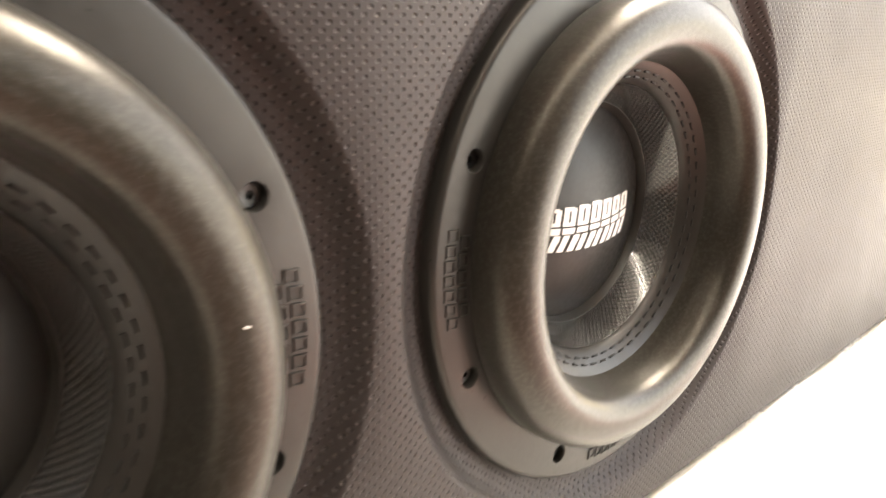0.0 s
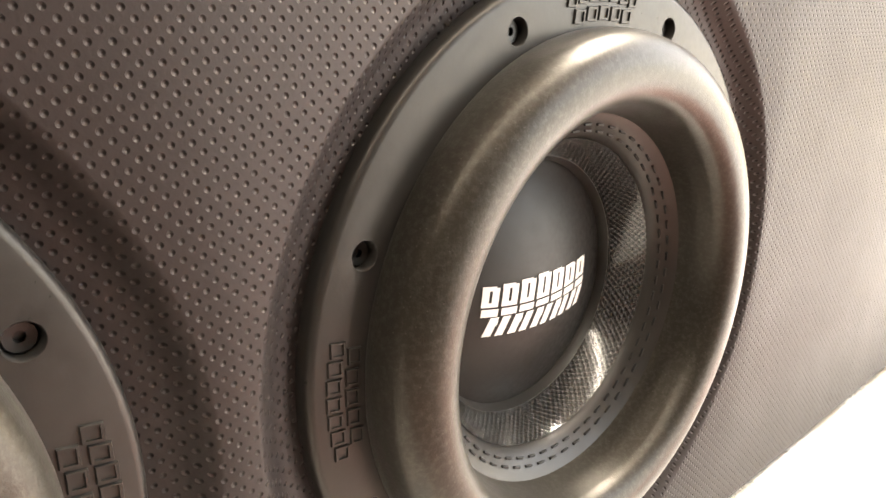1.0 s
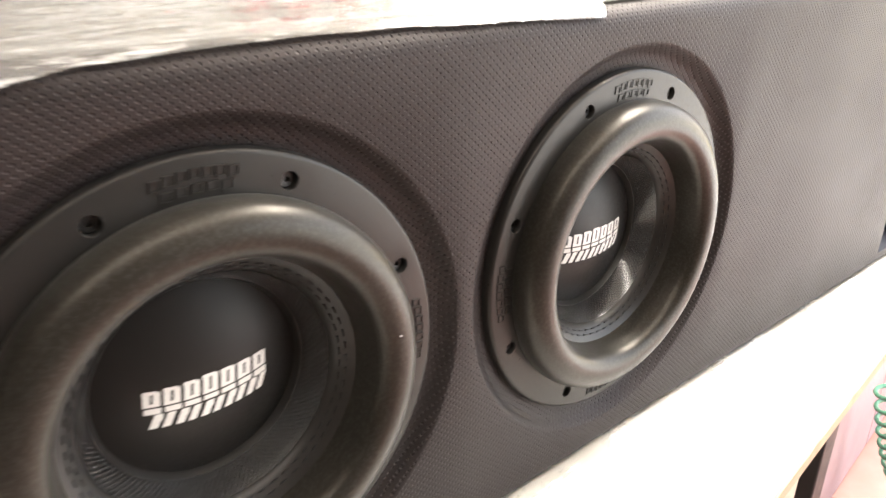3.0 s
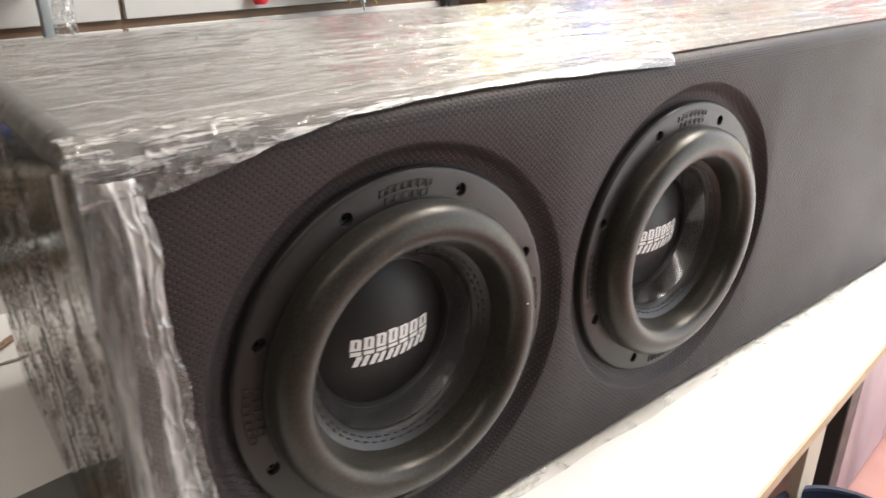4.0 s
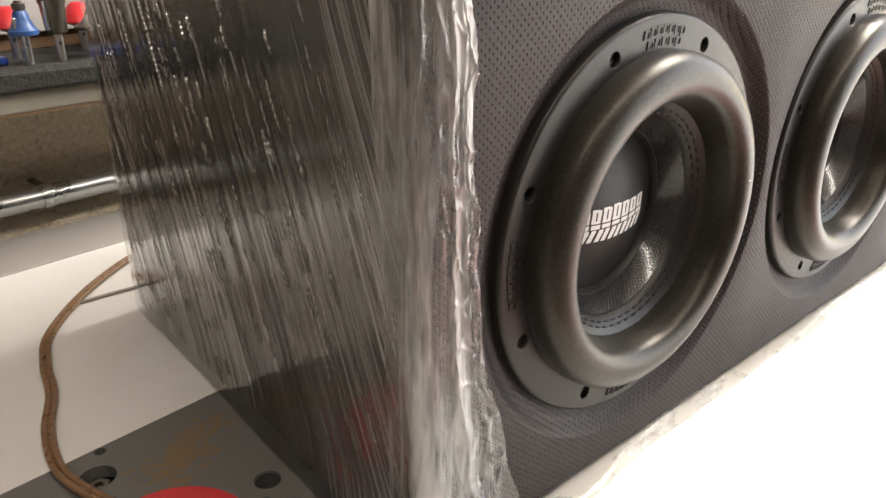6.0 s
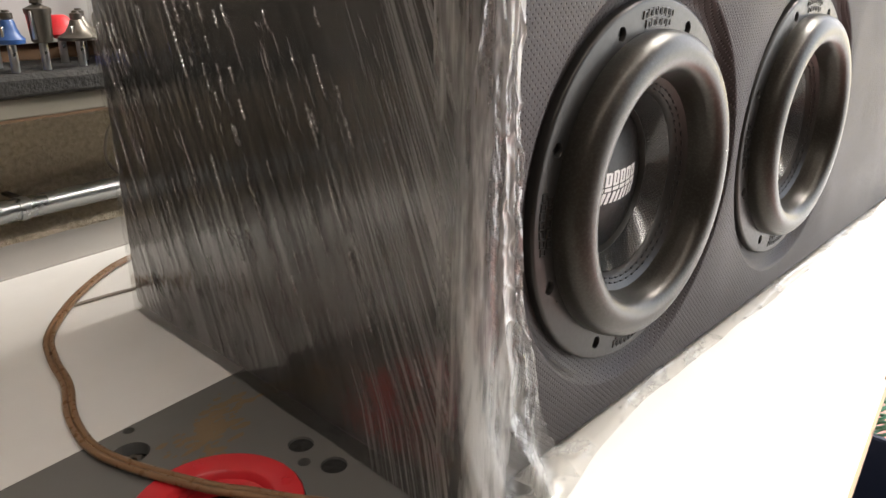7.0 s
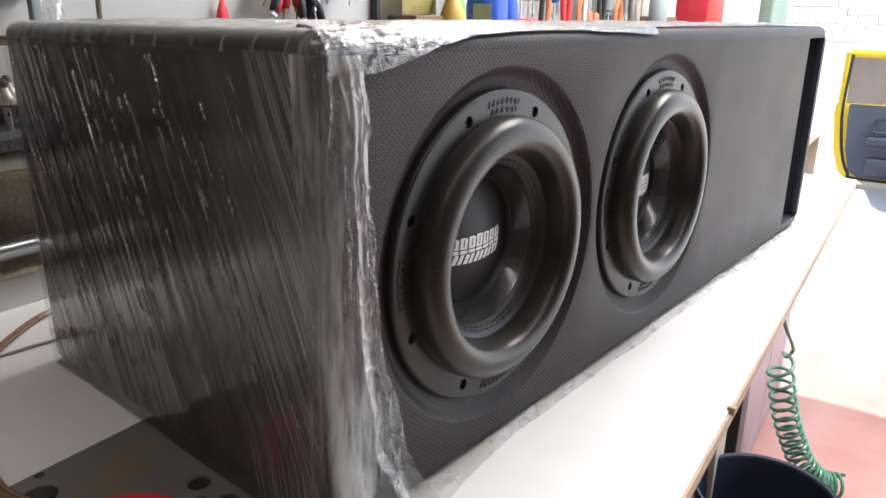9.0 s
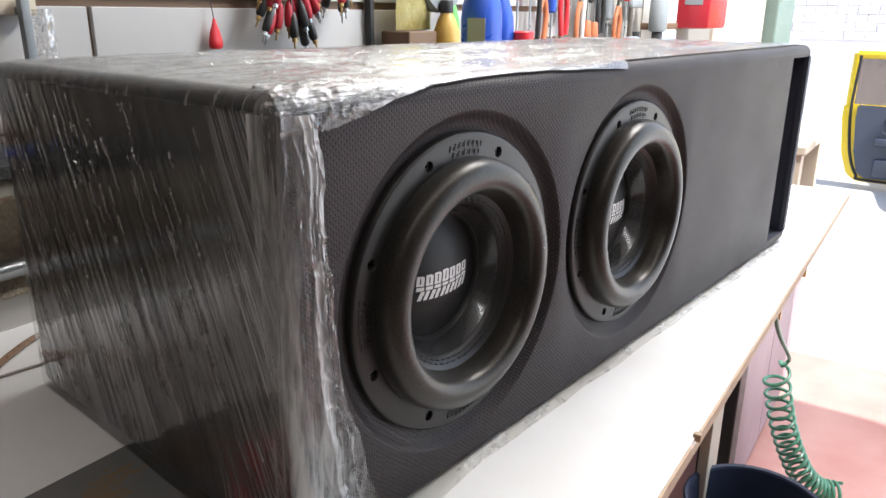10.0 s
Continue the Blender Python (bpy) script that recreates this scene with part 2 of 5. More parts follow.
# Darker cement for unseen walls, so the film mirrors a dim workshop.
SHADECEMENT = plain("shaded_cement", (0.07, 0.058, 0.045), (0.14, 0.12, 0.095), 0.9, 30, bump=0.004)
HOLEDARK = plain("hole_darkness", (0.008, 0.008, 0.009), (0.014, 0.014, 0.015), 0.6)
PORTIN = plain("dark_port_lining", (0.030, 0.034, 0.048), (0.042, 0.046, 0.064), 0.55)
EDGE_WOOD = plain("worn_board_edge", (0.30, 0.20, 0.12), (0.52, 0.38, 0.25), 0.7, 90, bump=0.002, stretch=(0.2, 1, 1))
PLATE = plain("grey_phenolic_plate", (0.115, 0.118, 0.115), (0.16, 0.155, 0.145), 0.42, 60, bump=0.0002)
RED = plain("red_plastic", (0.55, 0.020, 0.028), (0.68, 0.035, 0.045), 0.35, 80)
WIRE = plain("amber_cable_jacket", (0.16, 0.085, 0.04), (0.26, 0.15, 0.08), 0.3, 200, stretch=(1, 1, 1))
GREYWIRE = plain("grey_cable_jacket", (0.25, 0.22, 0.19), (0.36, 0.32, 0.28), 0.45)
STEEL = plain("galvanised_steel", (0.45, 0.47, 0.48), (0.62, 0.64, 0.65), 0.30, 40, metal=1.0, bump=0.0002)
OLDSTEEL = plain("oiled_steel", (0.10, 0.09, 0.08), (0.22, 0.20, 0.17), 0.38, 120, metal=0.9)
BRASS = plain("worn_brass", (0.38, 0.24, 0.09), (0.52, 0.36, 0.15), 0.35, 120, metal=0.9)
BLUE = plain("blue_enamel", (0.02, 0.07, 0.22), (0.04, 0.11, 0.32), 0.38, 90)
BLUEPL = plain("blue_plastic", (0.02, 0.06, 0.34), (0.03, 0.09, 0.45), 0.32, 40)
FOAM = plain("black_rubber_slab", (0.012, 0.012, 0.012), (0.026, 0.025, 0.023), 0.8, 150, bump=0.003)
WHITEBOARD = plain("white_wall_board", (0.40, 0.39, 0.375), (0.49, 0.48, 0.465), 0.45, 20)
FASCIA = plain("grey_tan_shelf_edge", (0.20, 0.185, 0.15), (0.27, 0.25, 0.21), 0.55, 30)
# Grey for the shelf's shade on the bench, put into the colour.
SHELFSHADE = plain("grey_shelf_shade", (0.34, 0.32, 0.30), (0.42, 0.40, 0.37), 0.5, 30)
BROWN = plain("brown_groove", (0.10, 0.055, 0.03), (0.18, 0.11, 0.06), 0.6, 60)
PLASTER = plain("painted_plaster", (0.62, 0.60, 0.55), (0.74, 0.72, 0.68), 0.75, 25, bump=0.002)
CEILING = plain("ceiling_paint", (0.66, 0.65, 0.62), (0.74, 0.73, 0.70), 0.8, 15)
REDFLOOR = plain("worn_red_floor_paint", (0.36, 0.13, 0.10), (0.55, 0.36, 0.31), 0.55, 12, bump=0.001, grime=1.6)
STREET = plain("pale_concrete_street", (0.55, 0.54, 0.52), (0.68, 0.66, 0.64), 0.8, 6, bump=0.004, grime=0.8)
NAVY = plain("dark_navy_plastic", (0.018, 0.026, 0.055), (0.035, 0.045, 0.08), 0.42, 60, bump=0.0003)
HOSE = plain("green_air_hose", (0.055, 0.17, 0.105), (0.095, 0.27, 0.17), 0.3, 90)
PURPLE = plain("pinkish_panel_wood", (0.28, 0.20, 0.21), (0.42, 0.32, 0.33), 0.6, 14, stretch=(6, 6, 0.5), bump=0.001)
BEIGE = plain("beige_board", (0.42, 0.36, 0.27), (0.55, 0.48, 0.38), 0.65, 30, stretch=(1, 1, 0.3))
YELLOW = plain("yellow_car_paint", (0.72, 0.50, 0.02), (0.80, 0.58, 0.03), 0.22, 10)
TRIM = plain("grey_blue_door_trim", (0.05, 0.06, 0.085), (0.08, 0.09, 0.12), 0.6, 120, bump=0.0006)
SEAL = plain("black_rubber_seal", (0.012, 0.012, 0.012), (0.02, 0.02, 0.02), 0.6)
TYRE = plain("tyre_rubber", (0.015, 0.015, 0.015), (0.03, 0.03, 0.03), 0.85)
BRICKWHITE = plain("whitewashed_brick", (0.70, 0.67, 0.68), (0.80, 0.77, 0.77), 0.85, 40, bump=0.004)
MORTAR = plain("grey_mortar", (0.64, 0.60, 0.62), (0.74, 0.70, 0.71), 0.9, 60, bump=0.002)
GREEN = plain("green_painted_post", (0.13, 0.19, 0.16), (0.22, 0.28, 0.24), 0.5, 20)
ORANGE = plain("orange_grip", (0.42, 0.13, 0.05), (0.55, 0.20, 0.09), 0.45)
AMBER = plain("yellow_brown_bottle", (0.45, 0.28, 0.06), (0.58, 0.38, 0.10), 0.3)
LIME = plain("green_label", (0.10, 0.35, 0.08), (0.18, 0.48, 0.14), 0.4)
YELLOWBAG = plain("yellow_printed_bag", (0.62, 0.52, 0.12), (0.74, 0.68, 0.38), 0.3, 60, bump=0.003)
GREYTAPE = plain("grey_tape", (0.16, 0.18, 0.19), (0.26, 0.28, 0.29), 0.4)
CARD = plain("brown_card", (0.20, 0.14, 0.09), (0.32, 0.23, 0.15), 0.7)
BLACKPL = plain("black_plastic", (0.018, 0.018, 0.018), (0.03, 0.03, 0.03), 0.45)
DEEPRED = plain("deep_red_plastic", (0.30, 0.012, 0.022), (0.42, 0.022, 0.035), 0.35, 80)
TOOLBOARD = plain("stained_tool_board", (0.20, 0.185, 0.16), (0.30, 0.28, 0.25), 0.6, 16, bump=0.0006)
PALEBLUE = plain("pale_blue_plastic", (0.30, 0.38, 0.46), (0.38, 0.46, 0.54), 0.35, 60)
MARK = plain("rust_stain", (0.185, 0.135, 0.080), (0.225, 0.160, 0.090), 0.7, 60)


# ---- mesh helpers ----
def part(name, bm, mat, parent=None, label="", smooth=True):
    """Links a bmesh as one mesh object, under parent if given."""
    me = bpy.data.meshes.new(name)
    bmesh.ops.recalc_face_normals(bm, faces=bm.faces[:])
    bm.to_mesh(me)
    bm.free()
    me.materials.append(mat)
    if smooth:
        me.shade_smooth()
        me.set_sharp_from_angle(angle=radians(40))
    ob = new(name, me)
    ob.parent = parent
    return tagged(ob, label)


def thing(name, label, category, at=None, group="", kind=""):
    """An empty at a thing's base, to which its parts belong."""
    ob = new(name)
    ob.empty_display_size = 0.02
    if at is not None:
        ob.matrix_world = at
    return tagged(ob, label, category, group, kind)


def lathe(profile, seg=96, closed=False):
    """Turns (radius, along y) points round the y axis."""
    bm = bmesh.new()
    rings = []
    for r, y in profile:
        rings.append([bm.verts.new((r * math.sin(2 * math.pi * k / seg), y, r * math.cos(2 * math.pi * k / seg))) for k in range(seg)])
    pairs = list(zip(rings, rings[1:])) + ([(rings[-1], rings[0])] if closed else [])
    uv = bm.loops.layers.uv.new("UVMap")
    along = 0.0
    for n, (a, b) in enumerate(pairs):
        (r0, y0), (r1, y1) = profile[n], profile[(n + 1) % len(profile)]
        step = math.hypot(r1 - r0, y1 - y0)
        for k in range(seg):
            f = bm.faces.new((a[k], a[(k + 1) % seg], b[(k + 1) % seg], b[k]))
            for lp, (i, d) in zip(f.loops, ((k, 0), (k + 1, 0), (k + 1, step), (k, step))):
                lp[uv].uv = (2 * math.pi * i / seg * profile[0][0], along + d)
        along += step
    return bm


def turned(profile, seg=32, caps=True):
    """Turns (radius, height) points round z, closed at both ends."""
    bm = bmesh.new()
    rings = [[bm.verts.new((r * math.cos(2 * math.pi * k / seg), r * math.sin(2 * math.pi * k / seg), z)) for k in range(seg)] for r, z in profile]
    for a, b in zip(rings, rings[1:]):
        for k in range(seg):
            bm.faces.new((a[k], a[(k + 1) % seg], b[(k + 1) % seg], b[k]))
    if caps:
        bm.faces.new(rings[0][::-1])
        bm.faces.new(rings[-1])
    return bm


def block(x0, x1, y0, y1, z0, z1, bevel=0.0, seg=2, m=None):
    bm = bmesh.new()
    bmesh.ops.create_cube(bm, size=1.0)
    for v in bm.verts:
        v.co = ((x0 + x1) / 2 + v.co.x * (x1 - x0), (y0 + y1) / 2 + v.co.y * (y1 - y0), (z0 + z1) / 2 + v.co.z * (z1 - z0))
    if bevel:
        bmesh.ops.bevel(bm, geom=bm.edges[:], offset=bevel, segments=seg, profile=0.5, affect="EDGES")
    if m is not None:
        bmesh.ops.transform(bm, matrix=m, verts=bm.verts[:])
    return bm


def smooth_path(points, steps=10):
    """A Catmull-Rom line through points."""
    pts = [Vector(p) for p in points]
    pts = [2 * pts[0] - pts[1]] + pts + [2 * pts[-1] - pts[-2]]
    out = []
    for a, b, c, d in zip(pts, pts[1:], pts[2:], pts[3:]):
        for k in range(steps):
            t = k / steps
            out.append(0.5 * ((2 * b) + (c - a) * t + (2 * a - 5 * b + 4 * c - d) * t * t + (3 * b - a - 3 * c + d) * t**3))
    return out + [pts[-2]]


def tube(path, radius, seg=10):
    bm = bmesh.new()
    rings = []
    side = None
    for i, p in enumerate(path):
        ahead = (path[min(i + 1, len(path) - 1)] - path[max(i - 1, 0)]).normalized()
        if side is None:
            side = ahead.orthogonal().normalized()
        side = (side - ahead * side.dot(ahead)).normalized()
        up = ahead.cross(side)
        rings.append([bm.verts.new(p + radius * (math.cos(2 * math.pi * k / seg) * side + math.sin(2 * math.pi * k / seg) * up)) for k in range(seg)])
    for a, b in zip(rings, rings[1:]):
        for k in range(seg):
            bm.faces.new((a[k], a[(k + 1) % seg], b[(k + 1) % seg], b[k]))
    bm.faces.new(rings[0][::-1])
    bm.faces.new(rings[-1])
    return bm


def sheet_with_holes(outline, holes, depth):
    """A flat sheet at z = 0 with round holes (x, y, radius) that go depth down, and its outer rim."""
    bm = bmesh.new()

    def loop(pts):
        vs = [bm.verts.new((x, y, 0)) for x, y in pts]
        return vs, [bm.edges.new((a, b)) for a, b in zip(vs, vs[1:] + vs[:1])]

    loops = [loop(outline)]
    for x, y, r in holes:
        k = 28 if r > 0.01 else 18
        loops.append(loop([(x + r * math.cos(2 * math.pi * i / k), y + r * math.sin(2 * math.pi * i / k)) for i in range(k)]))
    bmesh.ops.triangle_fill(bm, edges=[e for _, es in loops for e in es], use_beauty=True)
    for vs, _ in loops:
        low = [bm.verts.new(v.co - Vector((0, 0, depth))) for v in vs]
        for i in range(len(vs)):
            j = (i + 1) % len(vs)
            bm.faces.new((vs[i], vs[j], low[j], low[i]))
    return bm


def placed(ob, m):
    ob.matrix_world = m
    return ob


# ---- room ----
def setting(name, bm, mat, label, category, m=ROOM, smooth=False):
    ob = part(name, bm, mat, None, label, smooth)
    ob.matrix_world = m
    return tagged(ob, "", category, "", "structure")


WALL_V = 0.70
setting("ground", block(-60, 80, -60, 60, FLOOR_Z - 0.3, FLOOR_Z - 0.004), STREET, "pale sunlit concrete ground of the street", "ground")
setting("floor", block(-3.0, 2.62, -2.7, WALL_V, FLOOR_Z - 0.2, FLOOR_Z), REDFLOOR, "worn red painted concrete workshop floor", "floor")
setting("wall_back", block(-3.0, 4.9, WALL_V, WALL_V + 0.18, FLOOR_Z, 0.16), GRIT, "rough unpainted cement wall behind the bench", "wall")
setting("wall_back_upper", block(-0.22, 4.9, WALL_V, WALL_V + 0.18, 0.16, CEIL_Z), GRIT, "rough unpainted cement wall above the shelf", "wall")
# Same wall further left, unseen; the room's dimness is put into its colour.
setting("wall_back_shaded", block(-3.0, -0.22, WALL_V, WALL_V + 0.18, 0.16, CEIL_Z), SHADECEMENT, "unseen cement wall coloured dark like the dim workshop", "wall")
setting("wall_left", block(-3.18, -3.0, -2.88, WALL_V + 0.18, FLOOR_Z, CEIL_Z), SHADECEMENT, "plain rough cement wall", "wall")
# Front wall and gate are unseen; the wall is widened to cut front light.
setting("wall_front_a", block(-3.0, 1.15, -2.88, -2.7, FLOOR_Z, CEIL_Z), SHADECEMENT, "unseen rough cement wall beside an assumed gate", "wall")
setting("wall_front_b", block(1.15, 1.64, -2.88, -2.7, 1.55, CEIL_Z), PLASTER, "unseen plaster lintel above the assumed gate", "wall")
# Unseen lintel and roof, ended where their shadow should stop on the floor.
setting("wall_right", block(1.64, 1.80, -2.88, WALL_V, 1.55, CEIL_Z), PLASTER, "unseen plaster lintel above the street opening", "wall")
setting("ceiling", block(-3.18, 1.80, -2.88, WALL_V + 0.18, CEIL_Z, CEIL_Z + 0.15), CEILING, "pale painted workshop ceiling", "ceiling")


def ragged_ledge():
    """The crumbly cement foot of the wall, just above the bench."""
    bm = bmesh.new()
    nu, rows = 260, 7
    grid = []
    for i in range(nu + 1):
        u = -1.2 + 3.0 * i / nu
        line = []
        for j in range(rows):
            t = j / (rows - 1)
            k = noise.noise(Vector((u * 40, t * 3, 2))) * 0.006 + noise.noise(Vector((u * 120, t * 8, 5))) * 0.003
            line.append(bm.verts.new((u, WALL_V + 0.002 - 0.024 * (1 - t**2) + k * (1 - t), 0.0005 + 0.026 * t + k * 0.4)))
        grid.append(line)
    for a, b in zip(grid, grid[1:]):
        for j in range(rows - 1):
            bm.faces.new((a[j], b[j], b[j + 1], a[j + 1]))
    return bm


setting("wall_foot", ragged_ledge(), GRIT, "crumbly cement foot of the wall along the bench", "wall", smooth=True)


# ---- workbench ----
def workbench():
    ob = thing("workbench", "long workbench with a white melamine top and chipped wooden edge", "workbench", ROOM)
    u0, u1, v0, v1 = -1.3, 1.31, -0.1525, WALL_V - 0.012
    hole = [(-0.418, 0.0015), (-0.12, 0.0015), (-0.12, 0.2535), (-0.418, 0.2535)]
    bm = bmesh.new()
    rect = [(u0, v0 + 0.002), (u1, v0 + 0.002), (u1, v1), (u0, v1)]
    es = []
    for ring in (rect, hole):
        vs = [bm.verts.new((x, y, 0)) for x, y in ring]
        es += [bm.edges.new((a, b)) for a, b in zip(vs, vs[1:] + vs[:1])]
        low = [bm.verts.new((x, y, -0.018)) for x, y in ring]
        for i in range(4):
            bm.faces.new((vs[i], vs[(i + 1) % 4], low[(i + 1) % 4], low[i]))
    bmesh.ops.triangle_fill(bm, edges=es, use_beauty=True)
    part("worktop", bm, MELAMINE, ob, "white melamine top", smooth=False)
    # the chipped front strip
    bm = bmesh.new()
    n = 240
    rows = []
    for i in range(n + 1):
        u = u0 + (u1 - u0) * i / n
        chip = max(0, noise.noise(Vector((u * 35, 0, 7))) - 0.25) * 0.004
        if abs(u - 0.155) < 0.012:
            chip += 0.003
        rows.append([bm.verts.new(p) for p in ((u, v0 + 0.002, -0.0012 - chip), (u, v0 + chip, -0.002 - chip), (u, v0 + 0.0005, -0.016), (u, v0 + 0.0025, -0.018), (u, v0 + 0.03, -0.018))])
    for a, b in zip(rows, rows[1:]):
        for k in range(4):
            bm.faces.new((a[k], b[k], b[k + 1], a[k + 1]))
    part("edge_strip", bm, EDGE_WOOD, ob, "chipped raw wooden edge", smooth=False)
    # Flat grey strip stands in for the shadow that the shelf casts here.
    part("shelf_shade_strip", block(u0, u1, 0.583, v1, -0.002, 0.0022, 0.0008), SHELFSHADE, ob, "grey strip painted as shade under the shelf", smooth=False)
    part("splinter", block(0.151, 0.157, v0 - 0.003, v0 + 0.004, -0.004, 0.0035, 0.001), EDGE_WOOD, ob)
    part("end_strip", block(u1, u1 + 0.002, v0 + 0.002, v1, -0.018, -0.001), EDGE_WOOD, ob, smooth=False)
    for u, v in ((1.07, -0.03), (1.07, 0.60), (-1.2, -0.05), (-1.2, 0.6)):
        part("leg", block(u, u + 0.07, v, v + 0.07, FLOOR_Z, -0.018, 0.004), BLACKPL, ob, "dark painted leg", smooth=False)
    part("brace_board", block(0.90, 0.985, -0.02, 0.0, FLOOR_Z, -0.018, 0.002), BEIGE, ob, "beige board", smooth=False)
    return ob


workbench()


def router_plate():
    ob = thing("router_plate", "grey router mounting plate let into the bench top", "router plate", ROOM)
    holes = [(-0.233, 0.248, 0.0038), (-0.2455, 0.2245, 0.0115), (-0.174, 0.1445, 0.0085), (-0.1855, 0.129, 0.0042), (-0.1765, 0.112, 0.0085), (-0.1345, 0.0095, 0.004), (-0.245, 0.138, 0.0505),
             (-0.395, 0.235, 0.004), (-0.395, 0.015, 0.004), (-0.31, 0.02, 0.0085)]
    bm = sheet_with_holes([(-0.417, 0.0025), (-0.121, 0.0025), (-0.121, 0.2525), (-0.417, 0.2525)], holes, 0.009)
    p = part("plate", bm, PLATE, ob, smooth=False)
    p.location = (0, 0, 0.0006)
    # Dark sheet added under the plate so its holes look like black voids.
    part("dark_backing", block(-0.419, -0.119, 0.0, 0.255, -0.030, -0.0182), HOLEDARK, ob, smooth=False)
    for x, y in ((-0.174, 0.1445), (-0.1765, 0.112)):
        part("plug", turned([(0.0082, -0.008), (0.0082, -0.0012), (0.0076, -0.0006), (0.003, -0.0014)], 24), FOAM, ob, "dark round plug").location = (x, y, 0)
    part("levelling_screw", turned([(0.0075, -0.014), (0.0075, -0.006), (0.0065, -0.005), (0.003, -0.005), (0.0028, -0.008)], 6), OLDSTEEL, ob, "oiled steel screw").location = (-0.2455, 0.2245, 0)
    # the snap ring
    prof = [(0.0498, -0.006), (0.0498, 0.0012), (0.0488, 0.0022), (0.034, 0.0022), (0.0325, 0.0012), (0.031, -0.0035), (0.0275, -0.0045), (0.0265, -0.012)]
    r = part("snap_ring", turned(prof, 64, False), RED, ob, "red plastic ring")
    r.location = (-0.245, 0.138, 0)
    for a in (20, 110, 200, 290):
        d = part("recess", turned([(0.0034, 0.0024), (0.0030, 0.0026), (0.0026, 0.0012)], 16), RED, r)
        d.location = (0.0415 * math.cos(radians(a - 42)), 0.0415 * math.sin(radians(a - 42)), 0)
    # rusty smear left on the plate
    bm = bmesh.new()
    for i in range(150):
        a, b = random.gauss(0, 0.022), random.gauss(0, 0.006)
        x, y, r = -0.196 + a * 0.8 + b, 0.205 + a * 0.5 - b, random.uniform(0.0006, 0.0024)
        vs = [bm.verts.new((x + r * (1.8 + random.random()) * math.cos(k), y + r * (0.7 + random.random()) * math.sin(k), 0.0009 + i * 2e-6)) for k in (0, 1.1, 2.2, 3.3, 4.4, 5.4)]
        bm.faces.new(vs)
    tagged(part("rust_smear", bm, MARK, ob, smooth=False), kind="stuff")
    return ob


router_plate()


# ---- the boxed pair of drivers ----
X0, X1, Y0, Y1, HIGH, RND = -0.168, 0.853, -0.004, 0.405, 0.315, 0.012
SPACING, ZC = 0.2755, 0.160
PORT = (0.7600, 0.8390, 0.0175, 0.2985)


def metre_uv(bm):
    """Flat mapping in metres along the nearest axis."""
    uv = bm.loops.layers.uv.new("UVMap")
    for f in bm.faces:
        n = f.normal
        ax = max(range(3), key=lambda k: abs(n[k]))
        for lp in f.loops:
            c = lp.vert.co
            lp[uv].uv = ((c.y, c.z), (c.x, c.z), (c.x, c.y))[ax]


